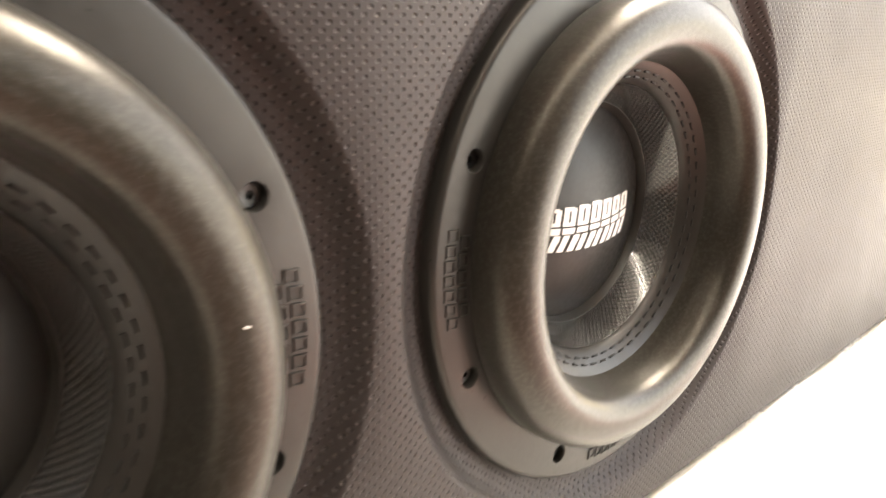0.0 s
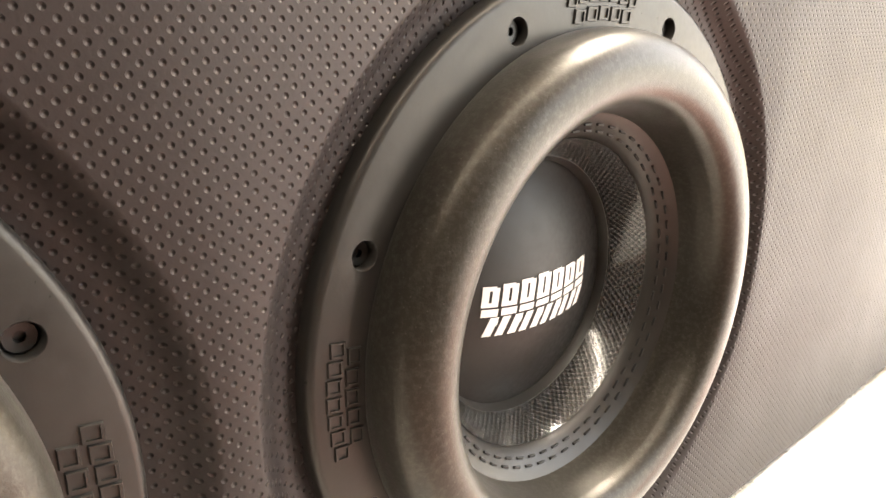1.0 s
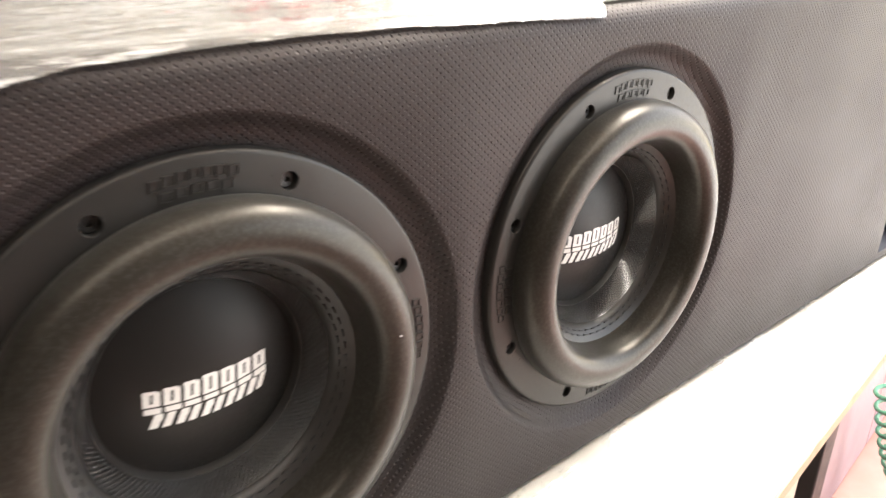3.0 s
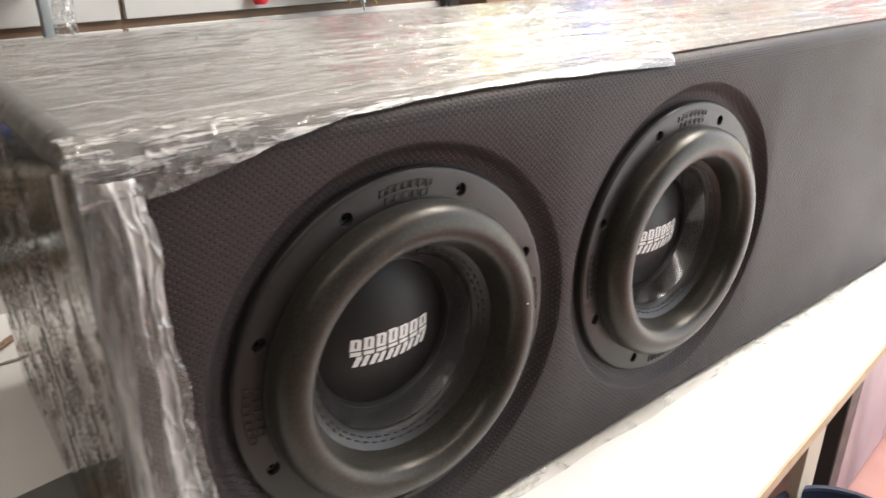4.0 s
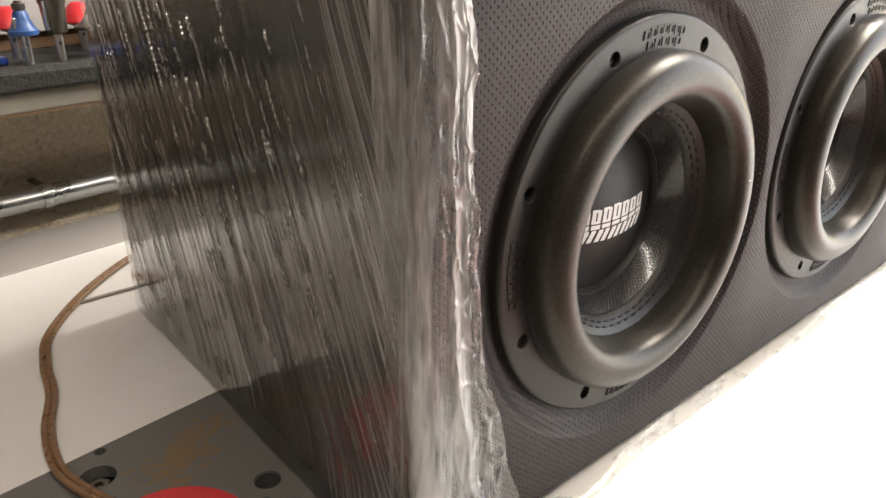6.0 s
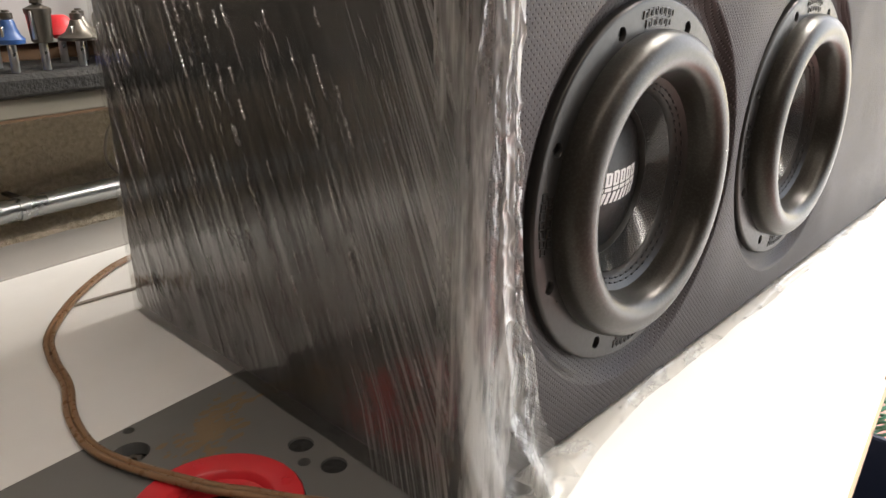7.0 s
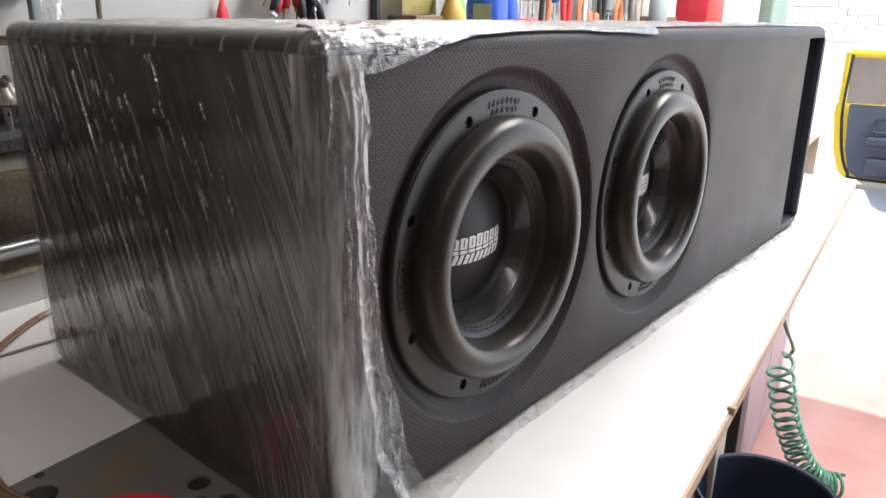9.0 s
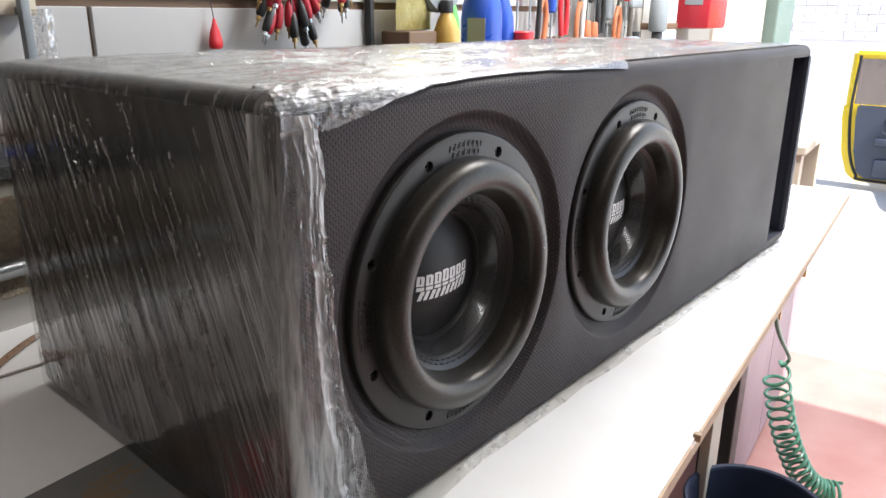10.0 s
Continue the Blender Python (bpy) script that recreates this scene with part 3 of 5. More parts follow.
def front_panel():
    """The face: flat vinyl with two soft round recesses, a slot for the port at its end."""
    bm = bmesh.new()
    xa, xb, za, zb = X0 + RND, X1 - RND, RND, HIGH - RND

    def quad(x0, x1, z0, z1, nx=1, nz=1):
        for i in range(nx):
            for j in range(nz):
                a, b = x0 + (x1 - x0) * i / nx, x0 + (x1 - x0) * (i + 1) / nx
                c, d = z0 + (z1 - z0) * j / nz, z0 + (z1 - z0) * (j + 1) / nz
                bm.faces.new([bm.verts.new(p) for p in ((a, Y0, c), (b, Y0, c), (b, Y0, d), (a, Y0, d))])

    half = SPACING / 2
    quad(xa, -half, za, zb)
    for a, b in ((SPACING + half, PORT[0]), (PORT[0], PORT[1]), (PORT[1], xb)):
        for c, d in ((za, PORT[2]), (PORT[2], PORT[3]), (PORT[3], zb)):
            if (a, c) != (PORT[0], PORT[2]):
                quad(a, b, c, d)
    for cx in (0.0, SPACING):
        seg = 128
        prof = [(0.1332, Y0), (0.1323, Y0 + 0.0003), (0.1310, Y0 + 0.0013), (0.1293, Y0 + 0.0031), (0.1272, Y0 + 0.0056), (0.1249, Y0 + 0.0076), (0.1224, Y0 + 0.0087), (0.1198, Y0 + 0.0092), (0.1184, Y0 + 0.0098), (0.105, Y0 + 0.0102)]
        rings = []
        outer = []
        for k in range(seg):
            a = 2 * math.pi * k / seg
            s, c = math.sin(a), math.cos(a)
            tx = half / abs(s) if abs(s) > 1e-6 else 9
            tz = ((zb - ZC) if c > 0 else (ZC - za)) / abs(c) if abs(c) > 1e-6 else 9
            t = min(tx, tz)
            outer.append(bm.verts.new((cx + t * s, Y0, ZC + t * c)))
        rings.append(outer)
        for r, y in prof:
            rings.append([bm.verts.new((cx + r * math.sin(2 * math.pi * k / seg), y, ZC + r * math.cos(2 * math.pi * k / seg))) for k in range(seg)])
        for a, b in zip(rings, rings[1:]):
            for k in range(seg):
                bm.faces.new((a[k], a[(k + 1) % seg], b[(k + 1) % seg], b[k]))
        # close the corners beyond the radial fan
        for sx in (-1, 1):
            for zz in (za, zb):
                corner = Vector((cx + sx * half, Y0, zz))
                near = sorted(outer, key=lambda v: (v.co - corner).length)[:2]
                onx = [v for v in near if abs(v.co.x - corner.x) < 1e-6]
                onz = [v for v in near if abs(v.co.z - corner.z) < 1e-6]
                if onx and onz and onx[0] is not onz[0]:
                    bm.faces.new((bm.verts.new(corner), onx[0], onz[0]))
    bmesh.ops.remove_doubles(bm, verts=bm.verts[:], dist=1e-5)
    bmesh.ops.recalc_face_normals(bm, faces=bm.faces[:])
    bm.normal_update()
    flat = [f for f in bm.faces if abs(f.normal.y) > 0.999]
    bmesh.ops.reverse_faces(bm, faces=[f for f in flat if f.normal.y > 0])
    # mapping straight through from the front, so the dimples run on into the recess
    uv = bm.loops.layers.uv.new("UVMap")
    for f in bm.faces:
        for lp in f.loops:
            lp[uv].uv = (lp.vert.co.x, lp.vert.co.z)
    return bm


def speaker_box():
    ob = thing("speaker_box", "long dark dimpled vinyl speaker box lying on the workbench", "speaker box")
    bm = block(X0, X1, Y0, Y1, 0.001, HIGH, RND, 5)
    big = max((f for f in bm.faces if f.normal.y < -0.9), key=lambda f: f.calc_area())
    bmesh.ops.delete(bm, geom=[big], context="FACES_ONLY")
    bmesh.ops.recalc_face_normals(bm, faces=bm.faces[:])
    metre_uv(bm)
    for f in bm.faces:
        c = f.calc_center_median()
        if c.y < Y0 + RND * 0.98 and c.x > X0 + RND * 0.5:
            f.material_index = 1
    part("body", bm, SIDE_VINYL, ob, "plain dark vinyl covering").data.materials.append(VINYL)
    part("front_panel", front_panel(), VINYL, ob)
    bm = block(PORT[0], PORT[1], Y0 + 0.0, 0.33, PORT[2], PORT[3])
    lid = [f for f in bm.faces if f.normal.y < -0.9]
    bmesh.ops.delete(bm, geom=lid, context="FACES_ONLY")
    part("port_edge", block(PORT[1] - 0.0006, X1 + 0.0007, Y0 - 0.0007, 0.010, PORT[2] - 0.002, PORT[3] + 0.002, 0.005, 3), PORTIN, ob, "dark edge beside the port")
    part("port", bm, PORTIN, ob, "dark open port slot", smooth=False)
    return ob


speaker_box()


def dome(r):
    """How far back the dust cap lies at radius r."""
    return 0.0185 + 0.0115 * (r / 0.050) ** 2


def tilted_bar(x0, x1, z0, z1, slant, bend):
    """A slanted printed bar that follows the dust cap."""
    bm = bmesh.new()
    cols, rows = 4, 3
    grid = []
    for i in range(cols + 1):
        line = []
        for j in range(rows + 1):
            x, z = x0 + (x1 - x0) * i / cols, z0 + (z1 - z0) * j / rows
            x += slant * (z - z0)
            z += bend * (x * x - 0.0004) * 6
            line.append(bm.verts.new((x, dome(math.hypot(x, z)) - 0.00035, z)))
        grid.append(line)
    for a, b in zip(grid, grid[1:]):
        for j in range(rows):
            bm.faces.new((a[j], b[j], b[j + 1], a[j + 1]))
    return bm


def subwoofer():
    ob = thing("subwoofer", "black round subwoofer driver with thick rubber roll, set in the box", "speaker", Matrix.Translation((0, 0, ZC)), "drivers in the box")
    # frame: flat ring with eight screw holes
    bm = bmesh.new()
    RO, RI, RH = 0.1140, 0.0960, 0.1048

    def loop(cx, cz, r, k, y=0.0):
        vs = [bm.verts.new((cx + r * math.sin(2 * math.pi * i / k), y, cz + r * math.cos(2 * math.pi * i / k))) for i in range(k)]
        return vs, [bm.edges.new((a, b)) for a, b in zip(vs, vs[1:] + vs[:1])]

    outer, inner = loop(0, 0, RO, 128), loop(0, 0, RI, 128)
    spots = [(RH * math.sin(radians(22.5 + 45 * k)), RH * math.cos(radians(22.5 + 45 * k))) for k in range(8)]
    small = [loop(x, z, 0.0043, 20) for x, z in spots]
    bmesh.ops.triangle_fill(bm, edges=outer[1] + inner[1] + [e for _, es in small for e in es], use_beauty=True)

    def skirt(vs, steps, cx=0.0, cz=0.0):
        last = vs
        for grow, y in steps:
            nxt = []
            for v in vs:
                d = Vector((v.co.x - cx, 0, v.co.z - cz)).normalized()
                nxt.append(bm.verts.new((v.co.x + d.x * grow, y, v.co.z + d.z * grow)))
            for i in range(len(vs)):
                j = (i + 1) % len(vs)
                bm.faces.new((last[i], last[j], nxt[j], nxt[i]))
            last = nxt

    skirt(outer[0], [(0.0010, 0.0002), (0.0020, 0.0008), (0.0026, 0.0020), (0.0028, 0.0072)])
    skirt(inner[0], [(-0.0004, 0.004)])
    for (vs, _), (x, z) in zip(small, spots):
        skirt(vs, [(-0.0003, 0.0004), (-0.0004, 0.006)], x, z)
    fr = part("frame", bm, FLANGE, ob, "satin black frame ring with embossed marks")
    for x, z in spots:
        s = part("screw", lathe([(0.0, 0.0046), (0.0012, 0.0046), (0.0013, 0.0032), (0.0033, 0.0030), (0.0038, 0.0038), (0.0038, 0.0078)], 12), SCREW, fr)
        s.location = (x, 0, z)
    # raised marks, four times round the ring
    for q in range(4):
        turn = Matrix.Rotation(radians(90 * q), 4, "Y")
        bars = [(-0.0185 + 0.0053 * k, -0.0185 + 0.0053 * k + 0.0042, 0.1058, 0.1110) for k in range(7)] + [(-0.0150 + 0.0062 * k, -0.0150 + 0.0062 * k + 0.0048, 0.1000, 0.1048) for k in range(5)]
        for x0, x1, z0, z1 in bars:
            bm = bmesh.new()
            for a, b, c, d, y in ((x0, x1, z0, z1, -0.0007),):
                arch = -0.8 * ((a + b) / 2) ** 2 / 0.105
                sl = 0.12 * (d - c)
                low = [bm.verts.new((a - 0.0003, 0.0002, c + arch)), bm.verts.new((b + 0.0003, 0.0002, c + arch)), bm.verts.new((b + sl + 0.0003, 0.0002, d + arch)), bm.verts.new((a + sl - 0.0003, 0.0002, d + arch))]
                top = [bm.verts.new((a, y, c + arch + 0.0003)), bm.verts.new((b, y, c + arch + 0.0003)), bm.verts.new((b + sl, y, d + arch - 0.0003)), bm.verts.new((a + sl, y, d + arch - 0.0003))]
                ti = [bm.verts.new((v.co.x * 0.76 + (a + b + sl) * 0.12, y, v.co.z * 0.7 + (c + d + 2 * arch) * 0.15)) for v in top]
                bt = [bm.verts.new((v.co.x, -0.0001, v.co.z)) for v in ti]
                for i in range(4):
                    j = (i + 1) % 4
                    bm.faces.new((low[i], low[j], top[j], top[i]))
                    bm.faces.new((top[i], top[j], ti[j], ti[i]))
                    bm.faces.new((ti[i], ti[j], bt[j], bt[i]))
                bm.faces.new(bt)
            e = part("embossed_bar", bm, FLANGE, fr, smooth=False)
            e.matrix_basis = turn
    # surround: tall half roll
    rise = [(0.0981, -0.0003), (0.0983, -0.0042), (0.0977, -0.0088), (0.0957, -0.0133), (0.0920, -0.0166), (0.0874, -0.0184), (0.0828, -0.0186), (0.0788, -0.0174), (0.0759, -0.0152), (0.0740, -0.0120), (0.0728, -0.0084), (0.0715, -0.0040), (0.0704, 0.0010)]
    prof = [(0.0972, 0.0040), (0.0976, 0.0012)] + [(v.x, v.y) for v in smooth_path([(r, y, 0.0) for r, y in rise], 4)] + [(0.0698, 0.0030)]
    part("surround", lathe(prof, 128), RUBBER, ob, "thick smooth rubber roll")
    # cone
    cone = part("cone", lathe([(0.0598, 0.0122), (0.0592, 0.0132), (0.0522, 0.0256), (0.0518, 0.0266)], 128), WEAVE, ob, "glossy woven black cone")
    part("cone_edge", lathe([(0.0704, 0.0026), (0.0690, 0.0036), (0.0672, 0.0046), (0.0650, 0.0066), (0.0626, 0.0088), (0.0606, 0.0110), (0.0600, 0.0126)], 128), BAND, ob, "shiny stitched cone edge")
    part("cap_ring", lathe([(0.0522, 0.0262), (0.0515, 0.0258), (0.0502, 0.0280), (0.0496, 0.0304)], 96), BAND, ob)
    st = None
    for r, y in ((0.0655, 0.0060), (0.0630, 0.0083)):
        for k in range(56):
            if st is None:
                st = part("stitch", block(-0.0019, 0.0019, -0.0005, 0.0005, -0.00048, 0.00048, 0.0002, 1), THREAD, cone)
                s = st
            else:
                s = new("stitch", st.data)
                s.parent = cone
            a = 2 * math.pi * (k + 0.5 * (r > 0.064)) / 56
            s.matrix_basis = Matrix.Translation((r * math.sin(a), y - 0.0003, r * math.cos(a))) @ Matrix.Rotation(a, 4, "Y")
    cap = part("dust_cap", lathe([(0.0001, dome(0))] + [(0.0500 * k / 14, dome(0.0500 * k / 14)) for k in range(1, 15)] + [(0.0503, 0.0312)], 96), CAP, ob, "matt black dust cap with white printed bars")
    # printed marks: an upper row of seven pairs of strokes, cut by a thin line, and a lower slanted row of five
    for k in range(7):
        x, rise = -0.0300 + 0.0087 * k, 0.0006 * abs(k - 3)
        for dx, wide in ((0.0, 0.0030), (0.0042, 0.0030)):
            part("printed_bar", tilted_bar(x + dx, x + dx + wide, -0.0010, 0.0082 - rise, 0.14, 0.35), INK, cap, "white printed bar")
        for z in (0.0071 - rise, -0.0010):
            part("printed_bar", tilted_bar(x + (0.0008 if z > 0 else 0.0), x + 0.0066, z, z + 0.0017, 0.14, 0.35), INK, cap, "white printed bar")
        part("printed_bar", tilted_bar(x, x + 0.0072, -0.0042 - 0.0002 * abs(k - 3), -0.0018, 0.14, 0.35), INK, cap, "white printed bar")
    for k in range(5):
        x = -0.0290 + 0.0115 * k
        for dx, wide in ((0.0, 0.0038), (0.0056, 0.0036)):
            part("printed_bar", tilted_bar(x + dx, x + dx + wide, -0.0128, -0.0052, 0.45, 0.35), INK, cap, "white printed bar")
        part("printed_bar", tilted_bar(x + 0.0034, x + 0.0060, -0.0088, -0.0068, 0.45, 0.35), INK, cap, "white printed bar")
    return ob


left_driver = subwoofer()
copy_thing(left_driver, Matrix.Translation((SPACING, 0, ZC)))
fleck = part("dust_fleck", block(-0.0008, 0.0008, -0.0002, 0.0002, -0.00022, 0.00022, 0.0001, 1), INK, None, "tiny white fleck stuck to the rubber roll")
fleck.matrix_world = pose(0.0825, -0.0188, 0.1735, 0, 25, 10)
tagged(fleck, "", "fleck")


# ---- stretch film ----
def torn(points, t):
    """A value along a broken line."""
    for (a, x), (b, y) in zip(points, points[1:]):
        if t <= b:
            k = (t - a) / (b - a)
            return x + (y - x) * k
    return points[-1][1]


LEFT_TEAR = [(0.0, -0.098), (0.03, -0.110), (0.05, -0.113), (0.087, -0.119), (0.116, -0.129), (0.14, -0.134), (0.17, -0.136), (0.22, -0.141), (0.27, -0.139), (0.29, -0.144), (0.32, -0.150)]
TOP_TEAR = [(-0.19, 0.290), (-0.163, 0.293), (-0.129, 0.2945), (-0.109, 0.2985), (-0.08, 0.306), (-0.035, 0.3115), (0.03, 0.313), (0.10, 0.3128), (0.18, 0.3105), (0.236, 0.3085), (0.244, 0.316)]


def ridge(s, w, seed):
    """Sharp creases along one way: s across, w along."""
    a = noise.noise(Vector((s, w, seed)))
    return (1 - min(1, abs(a) * 3.2)) ** 3


def grid_sheet(nu, nv, place):
    bm = bmesh.new()
    rows = [[bm.verts.new(place(i / nu, j / nv)) for j in range(nv + 1)] for i in range(nu + 1)]
    for a, b in zip(rows, rows[1:]):
        for j in range(nv):
            bm.faces.new((a[j], b[j], b[j + 1], a[j + 1]))
    return bm


GAP = 0.0016


def leant(foot, z):
    """Where a thread that starts at foot on the bench has got to at height z."""
    return foot + LEAN * z


strand_rnd = random.Random(12)
STRANDS = [(strand_rnd.uniform(-0.10, 0.41), strand_rnd.uniform(0.02, 0.30), strand_rnd.uniform(0.05, 0.20), strand_rnd.uniform(0.0003, 0.0009), strand_rnd.uniform(0.0006, 0.0011)) for _ in range(90)]


def side_sheet(a, b):
    """Film on the side of the box: smooth, with long creases from top to bottom."""
    y = Y0 + RND * 0.9 + (Y1 - Y0 - RND * 1.2) * a
    down = b * (HIGH - RND + 0.002 - 0.0015)
    z = HIGH - RND + 0.002 - down
    k = max(0, noise.noise(Vector((y * 9, z * 3, 4)))) * 0.0015 + ridge((y - 0.2 * z) * 55, z * 0.8, 3) * 0.00014
    for foot, mid, reach, high, wide in STRANDS:
        d = (y - leant(foot, z)) / wide
        if abs(d) < 3:
            k += high * math.exp(-d * d) * math.exp(-(((z - mid) / reach) ** 2))
    flare = max(0, 0.04 - z) * 0.22 * (1 - a) ** 2
    return (X0 - GAP * 0.9 - k * min(1, down / 0.03) - flare, y, z)


def corner_cap(a, b):
    """Crumpled film over the top front corner."""
    f, t = a * math.pi / 2, 0.12 + b * (math.pi / 2 - 0.12)
    k = abs(noise.noise(Vector((a * 7, b * 7, 4)))) * 0.0035 + ridge(a * 5, b * 5, 9) * 0.002
    r = RND + GAP + 0.0009 + k * math.sin(math.pi * min(1, b * 1.1) * 0.9)
    return (X0 + RND - r * math.sin(t) * math.sin(f), Y0 + RND - r * math.sin(t) * math.cos(f), HIGH - RND + r * math.cos(t))


def corner_sheet(a, b):
    """Film gathered round the upright front corner and torn off on the face."""
    z = HIGH - RND + 0.001 - (HIGH - RND - 0.001) * b
    edge = torn(LEFT_TEAR, z) + noise.noise(Vector((z * 120, 1, 1))) * 0.0013 + noise.noise(Vector((z * 22, 5, 1))) * 0.0024
    flat = edge - (X0 + RND)
    arc = RND * math.pi / 2
    back = 0.012
    p = a * (flat + arc + back)
    rr = RND + GAP + 0.0006
    flap = max(0.0, 1 - 1.6 * a)
    k = ridge(a * 3.2 + z * 2.2, z * 2.5, 21) * 0.0020 + flap * (ridge(a * 3 + z * 9, z * 34 - a * 3, 33) * 0.0016 + ridge(a * 6 - z * 14, z * 52 + a * 4, 39) * 0.0009) + noise.noise(Vector((a * 9, z * 60, 4))) * 0.0007 * flap + noise.noise(Vector((a * 4, z * 12, 8))) * 0.0010
    loose = 0.0012 + 0.0032 * max(0, noise.noise(Vector((z * 13, a * 2, 12)))) * (1 - a)
    skirt = max(0, 0.055 - z)
    if p < flat:
        x, y = edge - p, Y0 - GAP - abs(k) - loose * (0.4 if p > 0.004 else 1.0)
    elif p < flat + arc:
        t = (p - flat) / rr
        x, y = X0 + RND - (rr + abs(k)) * math.sin(t), Y0 + RND - (rr + abs(k)) * math.cos(t)
    else:
        x, y = X0 - GAP - 0.0006 - abs(k), Y0 + RND + (p - flat - arc)
    return (x + skirt * 0.10 * (1 - a), y - skirt * (0.34 + 0.3 * noise.noise(Vector((a * 5, 3, 3)))) * max(0, 1 - 1.1 * a), z)


def top_sheet(a, b):
    """Film drawn over the top, pulled in long creases."""
    x = X0 + RND + (X1 - X0 - RND * 2) * a
    y = Y0 + RND * 0.9 + (Y1 - Y0 - RND * 1.9) * b
    inner = max(0.0, min(1.0, min(x - X0 - RND, X1 - RND - x, y - Y0 - RND, Y1 - RND - y) / 0.03))
    near = math.exp(-((x - X0) / 0.09) ** 2)
    k = ridge(y * 24 + x * 1.5, x * 2.5, 41) * 0.0022 + ridge(y * 60 + x * 3, x * 5, 47) * 0.0009 + near * ridge(y * 40, x * 40, 51) * 0.0014 + max(0, noise.noise(Vector((x * 4, y * 12, 3)))) * 0.0016
    return (x, y, HIGH + GAP + k * inner)


def end_fold(a, b):
    """Film bent over the rounded top edge of the end."""
    y = Y0 + RND * 0.9 + (Y1 - Y0 - RND * 1.9) * b
    r = RND + GAP + 0.0003 * ridge(y * 60, 1.0, 43)
    t = a * math.pi / 2
    return (X0 + RND - r * math.sin(t), y, HIGH - RND + r * math.cos(t))


def brow_sheet(a, b):
    """The torn brow of film that hangs over the top front edge."""
    x = X0 - 0.001 + (0.244 - X0) * a
    end = torn(TOP_TEAR, x) + noise.noise(Vector((x * 25, 2, 6))) * 0.0005
    end = min(end, HIGH - 0.0005)
    near = math.exp(-((x - X0 - 0.02) / 0.075) ** 2)
    k = abs((ridge(b * 3 + x * 20, x * 26 + b * 2, 61) + 0.7 * ridge(b * 5 - x * 45, x * 70 + b * 3, 67)) * (0.0001 + 0.0018 * near) + noise.noise(Vector((x * 50, b * 5, 2))) * (0.0001 + 0.0012 * near))
    rr = RND + GAP + 0.0008 + k
    lower = max(0.0, HIGH - RND - end)
    stop = math.pi / 2 if lower > 0 else math.acos(max(-1, min(1, (end - (HIGH - RND)) / RND)))
    p = b * (0.014 + RND * stop + lower)
    if p < 0.014:
        return (x, Y0 + RND + 0.014 - p, HIGH + GAP + 0.0008 + k)
    t = (p - 0.014) / RND
    if t <= stop + 1e-6 or lower <= 0:
        return (x, Y0 + RND - rr * math.sin(t), HIGH - RND + rr * math.cos(t))
    return (x, Y0 - GAP - 0.0008 - k, HIGH - RND - (p - 0.014 - stop * RND))


def foot_sheet(a, b):
    """Film squeezed out under the front edge, lying on the bench."""
    x = -0.140 + 0.980 * a
    wide = 0.009 + 0.004 * noise.noise(Vector((x * 14, 0, 2))) + 0.020 * math.exp(-((x + 0.135) / 0.075) ** 2)
    k = ridge(b * 2 + x * 3, x * 8, 71) * 0.0010 + ridge(b * 4, x * 25, 77) * 0.0004
    return (x, Y0 + 0.006 - (wide + 0.006) * b, 0.0012 + (k + 0.002 * math.exp(-((x + 0.120) / 0.05) ** 2)) * math.sin(math.pi * min(1, b * 1.15)) ** 0.7 + 0.004 * (1 - b))


def creases():
    """Drawn threads of film, broken into short bright dashes, running down towards the front corner."""
    rnd = random.Random(5)
    bm = bmesh.new()
    for i in range(120):
        mid = rnd.gauss(0.175, 0.07)
        long = rnd.uniform(0.02, 0.12)
        foot = rnd.uniform(-0.10, 0.36)
        radius = rnd.choice((0.00010, 0.00014, 0.00018, 0.00026, 0.00040, 0.00060))
        pitch = rnd.uniform(0.003, 0.008)
        n = int(2 * long / 0.0008)
        last = None
        for k in range(n + 1):
            z = mid + long * (k / n - 0.5) * 2
            y = leant(foot, z) + 0.0009 * noise.noise(Vector((z * 40, i, 4)))
            gate = noise.noise(Vector((z * 55, i * 1.7, 8)))
            if not (0.012 < z < HIGH - 0.016 and 0.004 < y < Y1 - 0.012) or gate < 0.1:
                last = None
                continue
            pucker = abs(math.sin(math.pi * z / pitch + 3 * noise.noise(Vector((z * 60, i, 2)))))
            r = radius * (0.75 + 0.5 * pucker) * min(1, (gate - 0.1) * 9 + 0.15)
            x = X0 - GAP - 0.0008 - 0.0006 * pucker * min(1, (gate - 0.1) * 5)
            ring = [bm.verts.new((x + 0.0006 - (r + 0.0006) * math.cos(a), y + r * math.sin(a), z)) for a in (-1.57, -0.8, 0.0, 0.8, 1.57)]
            if last:
                for a in range(4):
                    bm.faces.new((last[a], last[a + 1], ring[a + 1], ring[a]))
            last = ring
    return bm


film = thing("stretch_film", "clear creased stretch film wrapped round the box, torn at the front", "plastic film")
part("side_sheet", grid_sheet(620, 70, side_sheet), FILM_SIDE, film, "streaky clear film")
tagged(part("creases", creases(), FILM_CREASE, film, "fine shiny creases"), kind="stuff")
part("corner_fold", grid_sheet(80, 320, corner_sheet), FILM_FLAP, film, "gathered milky film with a torn edge")
part("corner_cap", grid_sheet(26, 26, corner_cap), FILM_BROW, film, "crumpled film over the corner")
part("top_sheet", grid_sheet(280, 130, top_sheet), FILM_TOP, film, "shiny creased film")
part("end_fold", grid_sheet(10, 200, end_fold), FILM_END, film, "clear film bent over the edge")
part("top_flap", grid_sheet(420, 34, brow_sheet), FILM_BROW, film, "torn crumpled film edge")
part("foot_strip", grid_sheet(300, 12, foot_sheet), FILM_FOOT, film, "film squeezed out under the edge")


